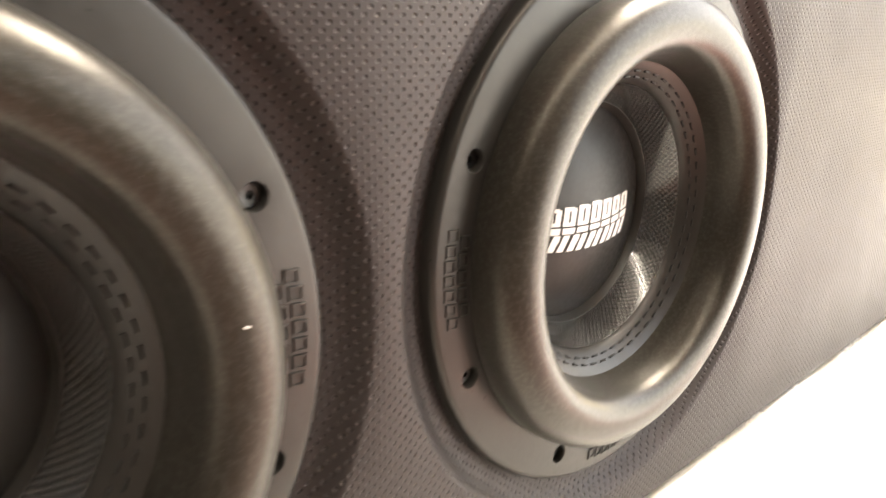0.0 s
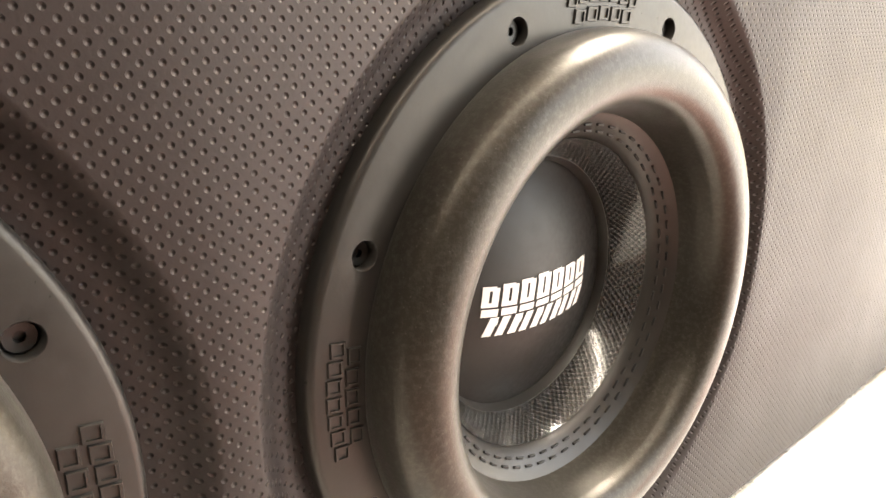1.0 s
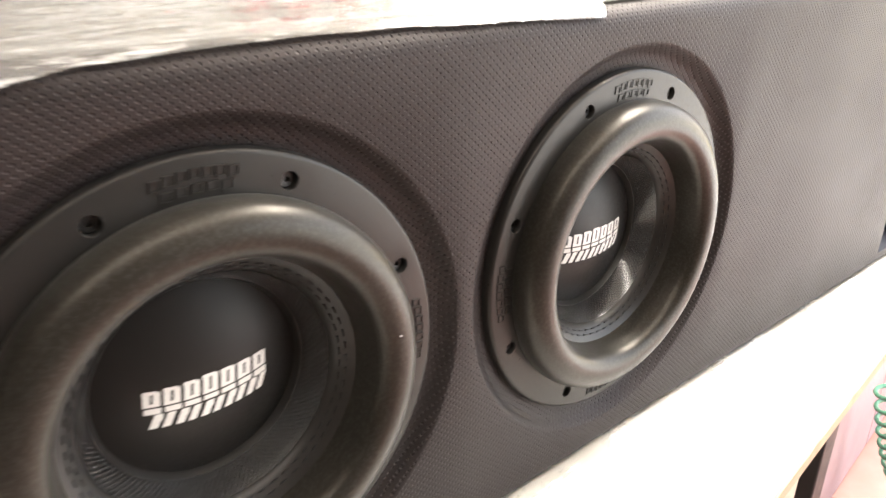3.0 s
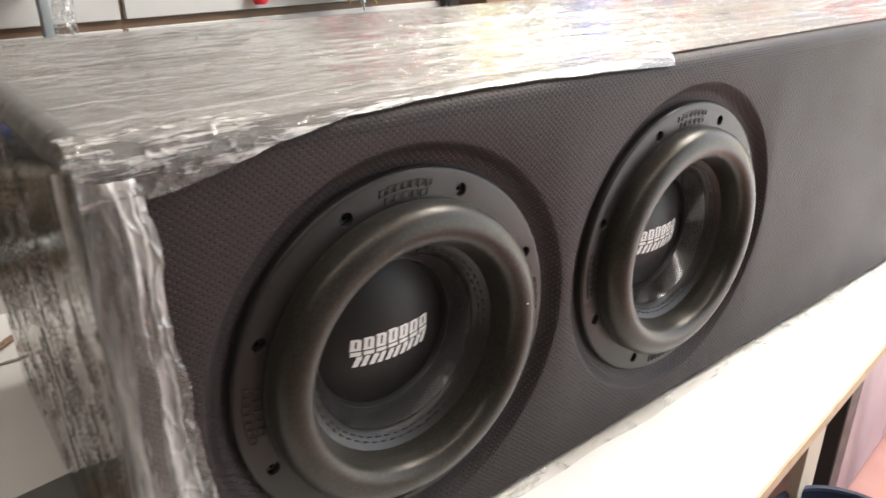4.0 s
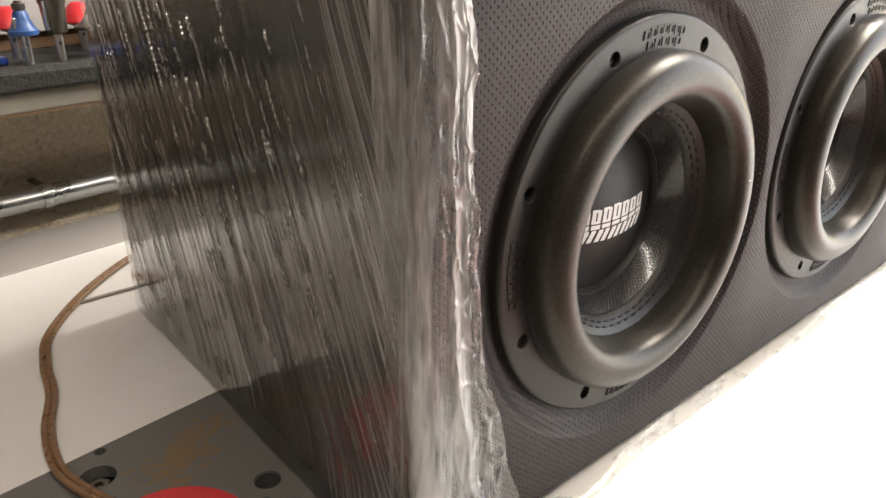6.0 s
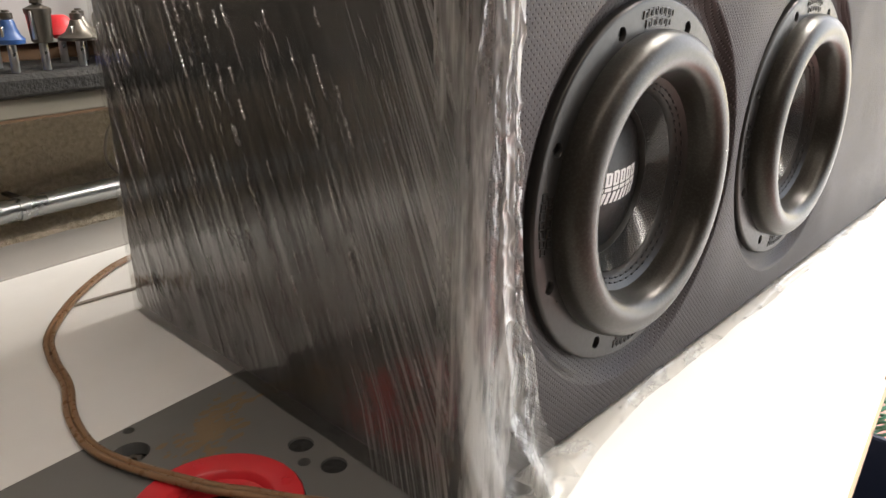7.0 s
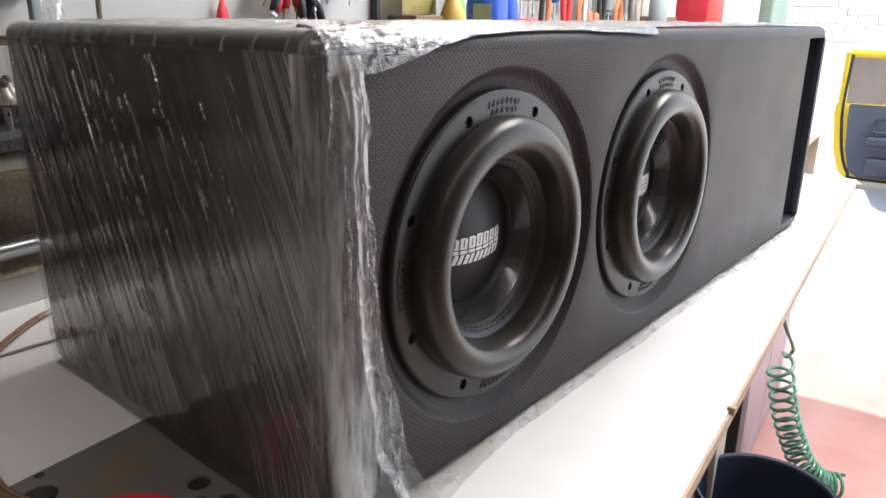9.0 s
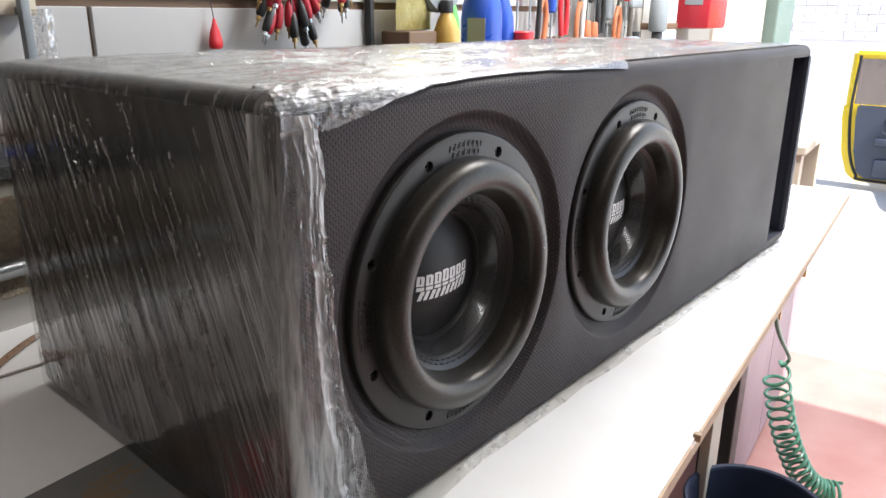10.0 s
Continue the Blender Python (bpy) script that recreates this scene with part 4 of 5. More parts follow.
# ---- on and behind the bench ----
def twin_cable():
    ob = thing("speaker_cable", "amber twin speaker cable lying on the bench in a loop", "cable")
    line = [(-0.075, 0.540), (-0.11, 0.528), (-0.148, 0.507), (-0.20, 0.459), (-0.243, 0.400), (-0.258, 0.354), (-0.266, 0.306), (-0.280, 0.262), (-0.2855, 0.218), (-0.279, 0.181), (-0.264, 0.143), (-0.252, 0.118), (-0.241, 0.101), (-0.229, 0.080), (-0.214, 0.055), (-0.205, 0.02), (-0.215, -0.04), (-0.25, -0.10)]
    path = smooth_path([(x, y, 0.0034 if y > 0.20 else 0.0048) for x, y in line], 12)
    for k in (-1, 1):
        out = []
        for i, p in enumerate(path):
            ahead = (path[min(i + 1, len(path) - 1)] - path[max(i - 1, 0)]).normalized()
            side = Vector((ahead.y, -ahead.x, 0)).normalized()
            out.append(p + k * 0.0021 * side)
        part("conductor", tube(out, 0.0024, 10), WIRE, ob)
    return ob


twin_cable()
thin = part("thin_cable", tube(smooth_path([(-0.11, 0.438, 0.002), (-0.14, 0.443, 0.002), (-0.167, 0.447, 0.002), (-0.205, 0.448, 0.002)]), 0.0016), GREYWIRE, None, "thin grey cable end on the bench behind the box")
tagged(thin, "", "cable")


def conduit():
    ob = thing("conduit_pipe", "galvanised steel conduit pipe clamped along the cement wall", "pipe", ROOM)
    path = [Vector((u, 0.668, 0.0435)) for u in (-1.2, -0.5, 0.0, 0.6, 1.2)]
    part("pipe", tube(path, 0.0125, 20), STEEL, ob)
    for u in (-0.100, 0.040):
        part("collar", tube([Vector((u - 0.004, 0.668, 0.0435)), Vector((u + 0.004, 0.668, 0.0435))], 0.0142, 20), STEEL if u < 0 else OLDSTEEL, ob)
        part("clamp", block(u - 0.004, u + 0.004, 0.668, WALL_V, 0.0545, 0.058, 0.001), OLDSTEEL, ob, smooth=False)
    return ob


conduit()
wire = part("wall_wire", tube([room(*p) for p in smooth_path([(0.060, 0.655, 0.153), (0.034, 0.690, 0.118), (0.021, 0.692, 0.090), (0.022, 0.692, 0.068), (0.034, 0.688, 0.052), (0.046, 0.682, 0.050)])], 0.0018), GREYWIRE, None, "thin pale wire running down the cement wall")
tagged(wire, "", "cable")


def shelf():
    ob = thing("wall_shelf", "shelf on the cement wall, pale edged, with black rubber slab", "shelf", ROOM)
    part("board", block(-1.0, 2.05, 0.575, WALL_V, 0.1570, 0.1765, 0.0015), FASCIA, ob, smooth=False)
    part("lower_edge", block(-1.0, 2.05, 0.576, 0.594, 0.1540, 0.1570), BROWN, ob, smooth=False)
    bm = bmesh.new()
    rows = []
    n = 160
    for i in range(n + 1):
        u = -1.0 + 3.05 * i / n
        k = noise.noise(Vector((u * 9, 0, 0))) * 0.002
        rows.append([bm.verts.new((u, v, z)) for v, z in ((0.5725 + k, 0.1768), (0.5665 + k, 0.180), (0.567 + k, 0.1935 + k * 0.6), (0.5725 + k, 0.1975), (0.69, 0.198), (0.69, 0.1768))])
    for a, b in zip(rows, rows[1:]):
        for k in range(6):
            bm.faces.new((a[k], b[k], b[(k + 1) % 6], a[(k + 1) % 6]))
    part("rubber_slab", bm, FOAM, ob, "worn black rubber slab")
    return ob


shelf()
# white boards on the wall above the shelf, with brown grooves between
for z0, z1 in (((0.2155, 0.283), (0.295, 0.363), (0.377, 0.445), (0.458, 0.526), (0.539, 0.607), (0.620, 0.688), (0.701, 0.769), (0.782, 0.9))):
    for u0, u1 in ((-0.20, 0.141), (0.148, 1.6)):
        b = part("wall_board", block(u0, u1, WALL_V - 0.011, WALL_V - 0.001, z0, z1, 0.001), WHITEBOARD, None, "white panel board screwed to the wall above the shelf", smooth=False)
        b.matrix_world = ROOM
        tagged(b, "", "wall board", "boards above the shelf", "structure")
b = part("board_backing", block(-0.20, 1.6, WALL_V - 0.004, WALL_V - 0.0005, 0.198, 0.9), BROWN, None, "brown strip showing in the board joints", smooth=False)
b.matrix_world = ROOM
tagged(b, "", "wall board", "", "structure")

SHELF_Z = 0.1982


def router_bit(u, v, kind):
    looks = {
        "blue": ("blue bell-shaped router bit standing on its shank", BLUE, [(0.004, 0.026), (0.0128, 0.027), (0.0132, 0.031), (0.0098, 0.035), (0.0076, 0.041), (0.0064, 0.047), (0.005, 0.049)]),
        "barrel": ("tall dark cylindrical router bit standing on its shank", OLDSTEEL, [(0.008, 0.026), (0.0098, 0.028), (0.0112, 0.052), (0.0124, 0.054), (0.0124, 0.058), (0.008, 0.060), (0.004, 0.062)]),
        "cone": ("dark flared router bit standing on its shank", OLDSTEEL, [(0.004, 0.025), (0.019, 0.026), (0.020, 0.029), (0.012, 0.034), (0.008, 0.041), (0.006, 0.046)]),
        "brass": ("small brass-coloured router bit standing on its shank", BRASS, [(0.006, 0.020), (0.0085, 0.021), (0.0085, 0.046), (0.006, 0.048), (0.004, 0.050)]),
    }
    label, mat, prof = looks[kind]
    ob = thing("router_bit", label, "router bit", Matrix.Translation(room(u, v, SHELF_Z)), "router bits on the shelf")
    part("shank", turned([(0.0040, 0.0), (0.0040, 0.028)], 16), STEEL, ob, "bare steel shank")
    cutter = part("cutter", turned(prof, 28), mat, ob)
    top = prof[-1][1]
    part("bearing", turned([(0.0036, top), (0.0058, top + 0.0008), (0.0058, top + 0.006), (0.0036, top + 0.0066), (0.0034, top + 0.0085)], 20), OLDSTEEL, ob, "steel bearing on top")
    for k in range(2):
        r = prof[len(prof) // 2][0]
        blade = part("blade", block(r * 0.5, r * 1.12, -0.0012, 0.0012, 0.030, top - 0.006, 0.0004, 1), STEEL, cutter)
        blade.matrix_basis = Matrix.Rotation(radians(40 + 180 * k), 4, "Z")
    return ob


for u, v, kind in ((-0.110, 0.590, "blue"), (-0.080, 0.590, "barrel"), (-0.040, 0.596, "cone"), (-0.146, 0.585, "brass"), (0.006, 0.600, "blue"), (-0.008, 0.650, "cone")):
    router_bit(u, v, kind)
for u, v in ((-0.104, 0.640), (-0.036, 0.640)):
    ob = thing("red_router_bit", "red winged router bit standing on the shelf", "router bit", Matrix.Translation(room(u, v, SHELF_Z)), "router bits on the shelf")
    part("shank", turned([(0.0040, 0.0), (0.0040, 0.026)], 16), STEEL, ob)
    part("cutter", turned([(0.005, 0.025), (0.020, 0.030), (0.018, 0.036), (0.009, 0.047), (0.006, 0.049)], 24), RED, ob)
ob = part("blue_strip", block(-0.19, -0.125, 0.60, 0.63, SHELF_Z, SHELF_Z + 0.007, 0.002), BLUEPL, None, "flat blue plastic strip on the shelf slab")
placed(ob, ROOM)
tagged(ob, "", "plastic strip")
ob = part("dark_tray", block(0.02, 0.30, 0.60, 0.68, SHELF_Z, SHELF_Z + 0.05, 0.006), OLDSTEEL, None, "dark metal tray standing on the shelf")
placed(ob, ROOM)
tagged(ob, "", "tray")


def plug_bundle(u, count, drop, spread, seed):
    """A bunch of red and black plugs on short leads hung from the board groove."""
    rnd = random.Random(seed)
    ob = thing("plug_bundle", "bunch of red and black audio plugs hung on the wall", "plugs", ROOM)
    part("hook", tube(smooth_path([(u, WALL_V - 0.005, 0.47), (u, 0.668, 0.475), (u, 0.645, 0.468), (u, 0.640, 0.478)]), 0.0022), STEEL, ob)
    for k in range(count):
        du, dv = rnd.uniform(-spread, spread), rnd.uniform(-0.02, 0.012)
        low = drop + rnd.uniform(0, 0.055) + abs(du) * 0.5
        top = Vector((u + du * 0.25, 0.648, 0.465))
        mid = Vector((u + du * 0.8, 0.648 + dv, low + 0.06))
        ahead = Vector((du * 0.5, dv * 0.4, -0.05)).normalized()
        red = rnd.random() < 0.62
        lead = part("lead", tube(smooth_path([top, (top + mid) / 2 + Vector((du * 0.3, 0, 0)), mid], 5), 0.0022, 6), DEEPRED if red else BLACKPL, ob)
        turn = Matrix.Translation(mid) @ ahead.to_track_quat("Z", "Y").to_matrix().to_4x4()
        s = part("plug", turned([(0.0034, -0.004), (0.0066, 0.004), (0.0078, 0.020), (0.0072, 0.034), (0.0046, 0.037)], 12), DEEPRED if red else BLACKPL, ob)
        s.matrix_basis = turn
        t = part("tip", turned([(0.0042, 0.037), (0.0042, 0.043), (0.0016, 0.044), (0.0016, 0.054), (0.0006, 0.056)], 10), STEEL if rnd.random() < 0.6 else BRASS, s, "bare metal tip")
    return ob


plug_bundle(0.475, 26, 0.272, 0.055, 3)
plug_bundle(0.605, 11, 0.322, 0.045, 8)

ob = thing("red_pouch", "small red drop-shaped pouch hung on the white wall board", "pouch", ROOM)
bm = turned([(0.002, 0.046), (0.004, 0.038), (0.009, 0.026), (0.0125, 0.012), (0.0125, 0.004), (0.009, 0.0)], 20)
bmesh.ops.scale(bm, vec=(1, 0.55, 1), verts=bm.verts[:])
bmesh.ops.translate(bm, vec=(0.340, 0.676, 0.302), verts=bm.verts[:])
part("pouch", bm, RED, ob)
part("string", tube([Vector((0.340, 0.676, 0.347)), Vector((0.341, 0.682, 0.372))], 0.0008, 6), BLACKPL, ob)
ob = part("groove_block", block(-0.06, 0.062, 0.665, 0.688, 0.352, 0.372, 0.002), BEIGE, None, "pale wooden block fixed to the wall board")
placed(ob, ROOM)
tagged(ob, "", "wooden block")
ob = thing("shelf_bracket", "dark grey steel bracket bar hung on the wall boards", "bracket", ROOM @ Matrix.Translation((0.040, 0.655, 0.0)))
part("bar", block(-0.0055, 0.0055, -0.006, 0.006, SHELF_Z, 0.372, 0.0015), GREYTAPE, ob)
part("hook", block(-0.0055, 0.0055, 0.004, 0.034, 0.352, 0.362, 0.0015), GREYTAPE, ob)
bm = grid_sheet(30, 40, lambda a, b: (0.047 + 0.026 * a + 0.003 * noise.noise(Vector((b * 7, 2, 3))), 0.652 - 0.007 * math.sin(math.pi * a) + 0.005 * noise.noise(Vector((a * 5, b * 9, 7))) + 0.002 * noise.noise(Vector((a * 14, b * 22, 2))), SHELF_Z + 0.001 + 0.160 * b))
ob = placed(part("clear_bag", bm, FILM_BROW, None, "crumpled clear plastic bag standing beside the bracket"), ROOM)
tagged(ob, "", "bag")


def bottle(u, v, r, body_h, mat, cap, label, name="bottle", cap_r=0.4):
    ob = thing(name, label, "bottle", Matrix.Translation(room(u, v, SHELF_Z)), "bottles on the shelf")
    part("body", turned([(r * 0.9, 0), (r, 0.006), (r, body_h * 0.62), (r * 0.93, body_h * 0.76), (r * 0.62, body_h * 0.92), (r * cap_r, body_h)], 32), mat, ob)
    part("cap", turned([(r * cap_r * 1.15, body_h), (r * cap_r * 1.15, body_h + 0.022), (r * cap_r, body_h + 0.025)], 24), cap, ob)
    return ob


b = bottle(1.015, 0.60, 0.046, 0.235, BLUEPL, BLACKPL, "large blue plastic bottle with a pale label")
tag = part("label", block(-0.0475, -0.0462, -0.020, 0.020, 0.09, 0.15, 0.0004, 1), FASCIA, b, "pale paper label")
tag.matrix_basis = Matrix.Rotation(radians(24), 4, "Z")
bottle(1.15, 0.625, 0.03, 0.20, BLUEPL, BLACKPL, "narrow blue plastic bottle on the shelf")
bottle(0.875, 0.60, 0.030, 0.16, AMBER, BLACKPL, "yellow-brown bottle on the shelf")
bottle(0.925, 0.625, 0.022, 0.19, LIME, INK, "green labelled spray can on the shelf", "spray_can")
bottle(1.17, 0.575, 0.026, 0.095, RED, RED, "small red capped pot on the shelf", "pot", 0.8)
ob = part("dark_box", block(0.745, 0.84, 0.60, 0.67, SHELF_Z, SHELF_Z + 0.125, 0.003), BROWN, None, "dark brown cardboard box standing on the shelf", smooth=False)
placed(ob, ROOM)
tagged(ob, "", "box")
ob = part("black_post", block(0.716, 0.728, 0.672, WALL_V - 0.012, SHELF_Z, 0.80, 0.002), BLACKPL, None, "black upright post of the shelving", smooth=False)
placed(ob, ROOM)
tagged(ob, "", "post")
bm = grid_sheet(14, 14, lambda a, b: (0.755 + 0.12 * a, 0.640 - 0.022 * math.sin(math.pi * a) * math.sin(math.pi * b) + noise.noise(Vector((a * 4, b * 4, 1))) * 0.008, 0.325 + 0.15 * b))
bmesh.ops.solidify(bm, geom=bm.faces[:], thickness=0.004)
ob = placed(part("printed_bag", bm, YELLOWBAG, None, "crinkled yellow and clear plastic bag hung above the shelf"), ROOM)
tagged(ob, "", "bag")
ob = thing("tape_roll", "large grey roll of tape hung above the bottles", "tape", Matrix.Translation(room(0.885, 0.630, 0.43)) @ Matrix.Rotation(radians(TURN), 4, "Z"))
part("tape", lathe([(0.045, -0.018), (0.070, -0.018), (0.072, 0.0), (0.070, 0.018), (0.045, 0.018)], 40, True), GREYTAPE, ob)
part("core", lathe([(0.041, -0.019), (0.045, -0.019), (0.045, 0.019), (0.041, 0.019)], 40, True), CARD, ob, "cardboard core")


def pliers(u, z, mat, lean, size=1.0):
    ob = thing("hand_tool", "pliers with coloured grips hung on the wall", "pliers", ROOM @ Matrix.Translation((u, 0.655, z)) @ Matrix.Rotation(radians(lean), 4, "Y") @ Matrix.Scale(size, 4), "hand tools on the wall")
    for k in (-1, 1):
        part("grip", tube(smooth_path([(0.006 * k, 0, 0.10), (0.020 * k, 0, 0.06), (0.021 * k, 0, 0.02), (0.013 * k, 0, -0.03)]), 0.0075, 10), mat, ob, "coloured grip")
        part("jaw", block(min(0, 0.011 * k), max(0, 0.011 * k), -0.004, 0.004, 0.10, 0.165, 0.002), OLDSTEEL, ob)
    part("rivet", turned([(0.009, -0.006), (0.009, 0.006)], 16), STEEL, ob).matrix_basis = Matrix.Translation((0, 0, 0.108)) @ Matrix.Rotation(radians(90), 4, "X")
    return ob


def screwdriver(u, z, mat):
    ob = thing("screwdriver", "screwdriver with coloured handle hung on the wall", "screwdriver", ROOM @ Matrix.Translation((u, 0.66, z)), "hand tools on the wall")
    part("handle", turned([(0.008, 0.12), (0.013, 0.125), (0.013, 0.19), (0.009, 0.21), (0.004, 0.215)], 14), mat, ob)
    part("blade", turned([(0.0032, 0.0), (0.0032, 0.122)], 10), STEEL, ob, "steel blade")
    return ob


for u, z, mat, lean in ((1.42, 0.30, ORANGE, 4), (1.56, 0.33, RED, -5), (1.67, 0.29, ORANGE, 2), (1.83, 0.33, BLACKPL, -3), (1.97, 0.28, ORANGE, 5)):
    pliers(u, z, mat, lean)
for u, z, mat in ((1.29, 0.27, RED), (1.36, 0.29, BLACKPL), (1.49, 0.24, BLUEPL), (1.75, 0.27, BLACKPL), (1.90, 0.22, GREYTAPE), (2.06, 0.28, RED)):
    screwdriver(u, z, mat)
ob = thing("power_drill", "dark cordless drill hung on the tool wall", "drill", ROOM @ Matrix.Translation((2.22, 0.60, 0.30)))
part("motor_housing", turned([(0.026, 0), (0.032, 0.01), (0.032, 0.10), (0.022, 0.13), (0.014, 0.17)], 20), GREYTAPE, ob)
part("grip", block(-0.018, 0.018, -0.016, 0.016, -0.11, 0.01, 0.008), BLACKPL, ob)
ob = placed(part("tool_board", block(1.62, 3.25, WALL_V - 0.014, WALL_V - 0.001, 0.10, 0.9, 0.002), TOOLBOARD, None, "stained grey-beige tool board on the workshop wall", smooth=False), ROOM)
tagged(ob, "", "tool board")
for u, v, r, mat, look_of in ((1.375, 0.645, 0.007, BLACKPL, "thin black rod standing on the shelf against the wall"), (1.675, 0.650, 0.007, INK, "thin white rod standing on the shelf against the wall")):
    ob = thing("rod", look_of, "rod", Matrix.Translation(room(u, v, SHELF_Z)) @ Matrix.Rotation(radians(2.5), 4, "Y"), "rods against the wall")
    part("shaft", turned([(r * 0.7, 0.0), (r, 0.004), (r, 0.62), (r * 0.6, 0.625)], 12), mat, ob)
    part("tip", turned([(r * 1.3, 0.622), (r * 1.3, 0.64), (r * 0.5, 0.645)], 12), OLDSTEEL, ob)
for u, z, r in ((1.585, 0.395, 0.034), (1.50, 0.345, 0.022), (1.88, 0.375, 0.026), (1.93, 0.300, 0.020)):
    ob = thing("hose_clamp", "round steel hose clamp hung on the tool wall", "clamp", ROOM @ Matrix.Translation((u, 0.668, z)), "clamps on the wall")
    part("band", lathe([(r, -0.006), (r + 0.0015, -0.006), (r + 0.0015, 0.006), (r, 0.006)], 40, True), STEEL, ob)
    part("screw_housing", block(-0.009, 0.009, -0.008, 0.008, r - 0.001, r + 0.010, 0.002), OLDSTEEL, ob)
for u, z, mat in ((1.80, 0.245, ORANGE), (1.745, 0.25, ORANGE)):
    ob = thing("wood_chisel", "orange handled chisel hung on the tool wall", "chisel", ROOM @ Matrix.Translation((u, 0.662, z)), "hand tools on the wall")
    part("handle", turned([(0.008, 0.0), (0.015, 0.006), (0.014, 0.05), (0.011, 0.085), (0.008, 0.09)], 16), mat, ob)
    part("blade", block(-0.008, 0.008, -0.0022, 0.0022, 0.088, 0.19, 0.001), STEEL, ob, "steel blade")
ob = thing("bar_clamp", "grey bar clamp hung on the tool wall", "clamp", ROOM @ Matrix.Translation((2.09, 0.655, 0.22)))
part("bar", block(-0.010, 0.010, -0.005, 0.005, 0.0, 0.42, 0.002), OLDSTEEL, ob)
part("fixed_jaw", block(-0.012, 0.085, -0.012, 0.012, 0.16, 0.19, 0.006), GREYTAPE, ob)
part("sliding_jaw", block(-0.018, 0.085, -0.014, 0.014, 0.03, 0.065, 0.007), GREYTAPE, ob)
part("spindle", turned([(0.006, 0.0), (0.006, 0.07), (0.013, 0.072), (0.013, 0.10)], 14), BLACKPL, ob).matrix_basis = Matrix.Translation((0.07, 0, -0.02))
ob = thing("storage_case", "white storage case with a dark band and pale blue front", "storage case", ROOM @ Matrix.Translation((2.42, 0.655, 0.22)))
part("case", block(-0.13, 0.10, -0.03, 0.03, 0.0, 0.26, 0.008), INK, ob)
part("band", block(-0.133, 0.103, -0.034, 0.034, 0.085, 0.108, 0.003), BROWN, ob, "dark brown band")
part("front", block(-0.12, 0.09, -0.036, -0.029, 0.006, 0.080, 0.003), PALEBLUE, ob, "pale blue front panel")
ob = thing("red_bin", "red plastic storage bin fixed to the wall", "storage bin", ROOM @ Matrix.Translation((2.75, 0.60, 0.305)))
part("bin", block(-0.13, 0.13, -0.07, 0.08, 0.0, 0.24, 0.012), DEEPRED, ob)
part("label", block(-0.135, -0.131, -0.04, 0.03, 0.09, 0.16, 0.001, 1), GREYTAPE, ob, "grey label plate")
ob = placed(part("wall_panel", block(3.25, 4.34, WALL_V - 0.03, WALL_V - 0.002, FLOOR_Z, 1.5, 0.004), BEIGE, None, "beige painted door panel on the far wall", smooth=False), ROOM)
tagged(ob, "", "panel")
ob = placed(part("gate_post", block(4.36, 4.86, 0.60, WALL_V - 0.002, FLOOR_Z, 1.84, 0.01), GREEN, None, "dark green painted gate post at the opening", smooth=False), ROOM)
tagged(ob, "", "post")


# ---- under and beyond the bench ----
def trash_bin():
    ob = thing("trash_bin", "dark navy round plastic bin standing on the floor by the bench", "bin", ROOM @ Matrix.Translation((0.862, -0.122, FLOOR_Z)))
    part("shell", turned([(0.095, 0), (0.100, 0.004), (0.124, 0.415), (0.126, 0.420), (0.121, 0.421), (0.097, 0.012), (0.001, 0.010)], 48, False), NAVY, ob)
    part("rim", turned([(0.124, 0.411), (0.131, 0.413), (0.132, 0.423), (0.129, 0.427), (0.123, 0.425), (0.121, 0.419)], 48, False), NAVY, ob, "rolled rim")
    return ob


trash_bin()


def coil_hose():
    """A spiral air hose hung under the bench edge and sagging to the floor."""
    ob = thing("air_hose", "green spiral air hose hanging from the bench edge", "hose")
    spine = smooth_path([room(*p) for p in ((1.453, -0.046, -0.511), (1.478, -0.060, -0.60), (1.50, -0.079, -0.688), (1.525, -0.105, -0.77), (1.55, -0.138, -0.845), (1.58, -0.180, -0.895), (1.61, -0.235, -0.910))], 60)
    path = []
    turns = 19
    for i, p in enumerate(spine):
        t = i / (len(spine) - 1)
        ahead = (spine[min(i + 1, len(spine) - 1)] - spine[max(i - 1, 0)]).normalized()
        side = ahead.cross(Vector((0, 1, 0.01))).normalized()
        up = ahead.cross(side)
        a = 2 * math.pi * turns * t**1.25
        path.append(p + 0.0315 * (math.cos(a) * side + math.sin(a) * up))
    part("coil", tube(path, 0.0048, 8), HOSE, ob)
    part("tail", tube(smooth_path([room(0.98, -0.075, -0.040), room(1.08, -0.066, -0.17), room(1.22, -0.066, -0.31), room(1.40, -0.074, -0.44), room(1.462, -0.072, -0.482), room(1.455, -0.060, -0.500), path[0]]), 0.0048, 8), HOSE, ob)
    part("fitting", tube([room(0.98, -0.075, -0.018), room(0.98, -0.075, -0.05)], 0.008, 12), BRASS, ob, "brass fitting")
    return ob


coil_hose()
ob = thing("low_cabinet", "pinkish wood-grained low cabinet standing on the floor beyond the bench", "cabinet", ROOM)
part("body", block(1.36, 2.27, 0.035, 0.55, FLOOR_Z, -0.30, 0.004), PURPLE, ob, smooth=False)
for u0, u1 in ((1.365, 1.81), (1.818, 2.265)):
    d = part("door", block(u0, u1, 0.018, 0.0345, FLOOR_Z + 0.02, -0.305, 0.002), PURPLE, ob, smooth=False)
    part("handle", block(u1 - 0.05, u1 - 0.035, 0.002, 0.018, -0.50, -0.40, 0.003), BRASS, d)
ob = thing("far_bench", "wooden bench with a thick worn top beyond the workbench", "bench", ROOM)
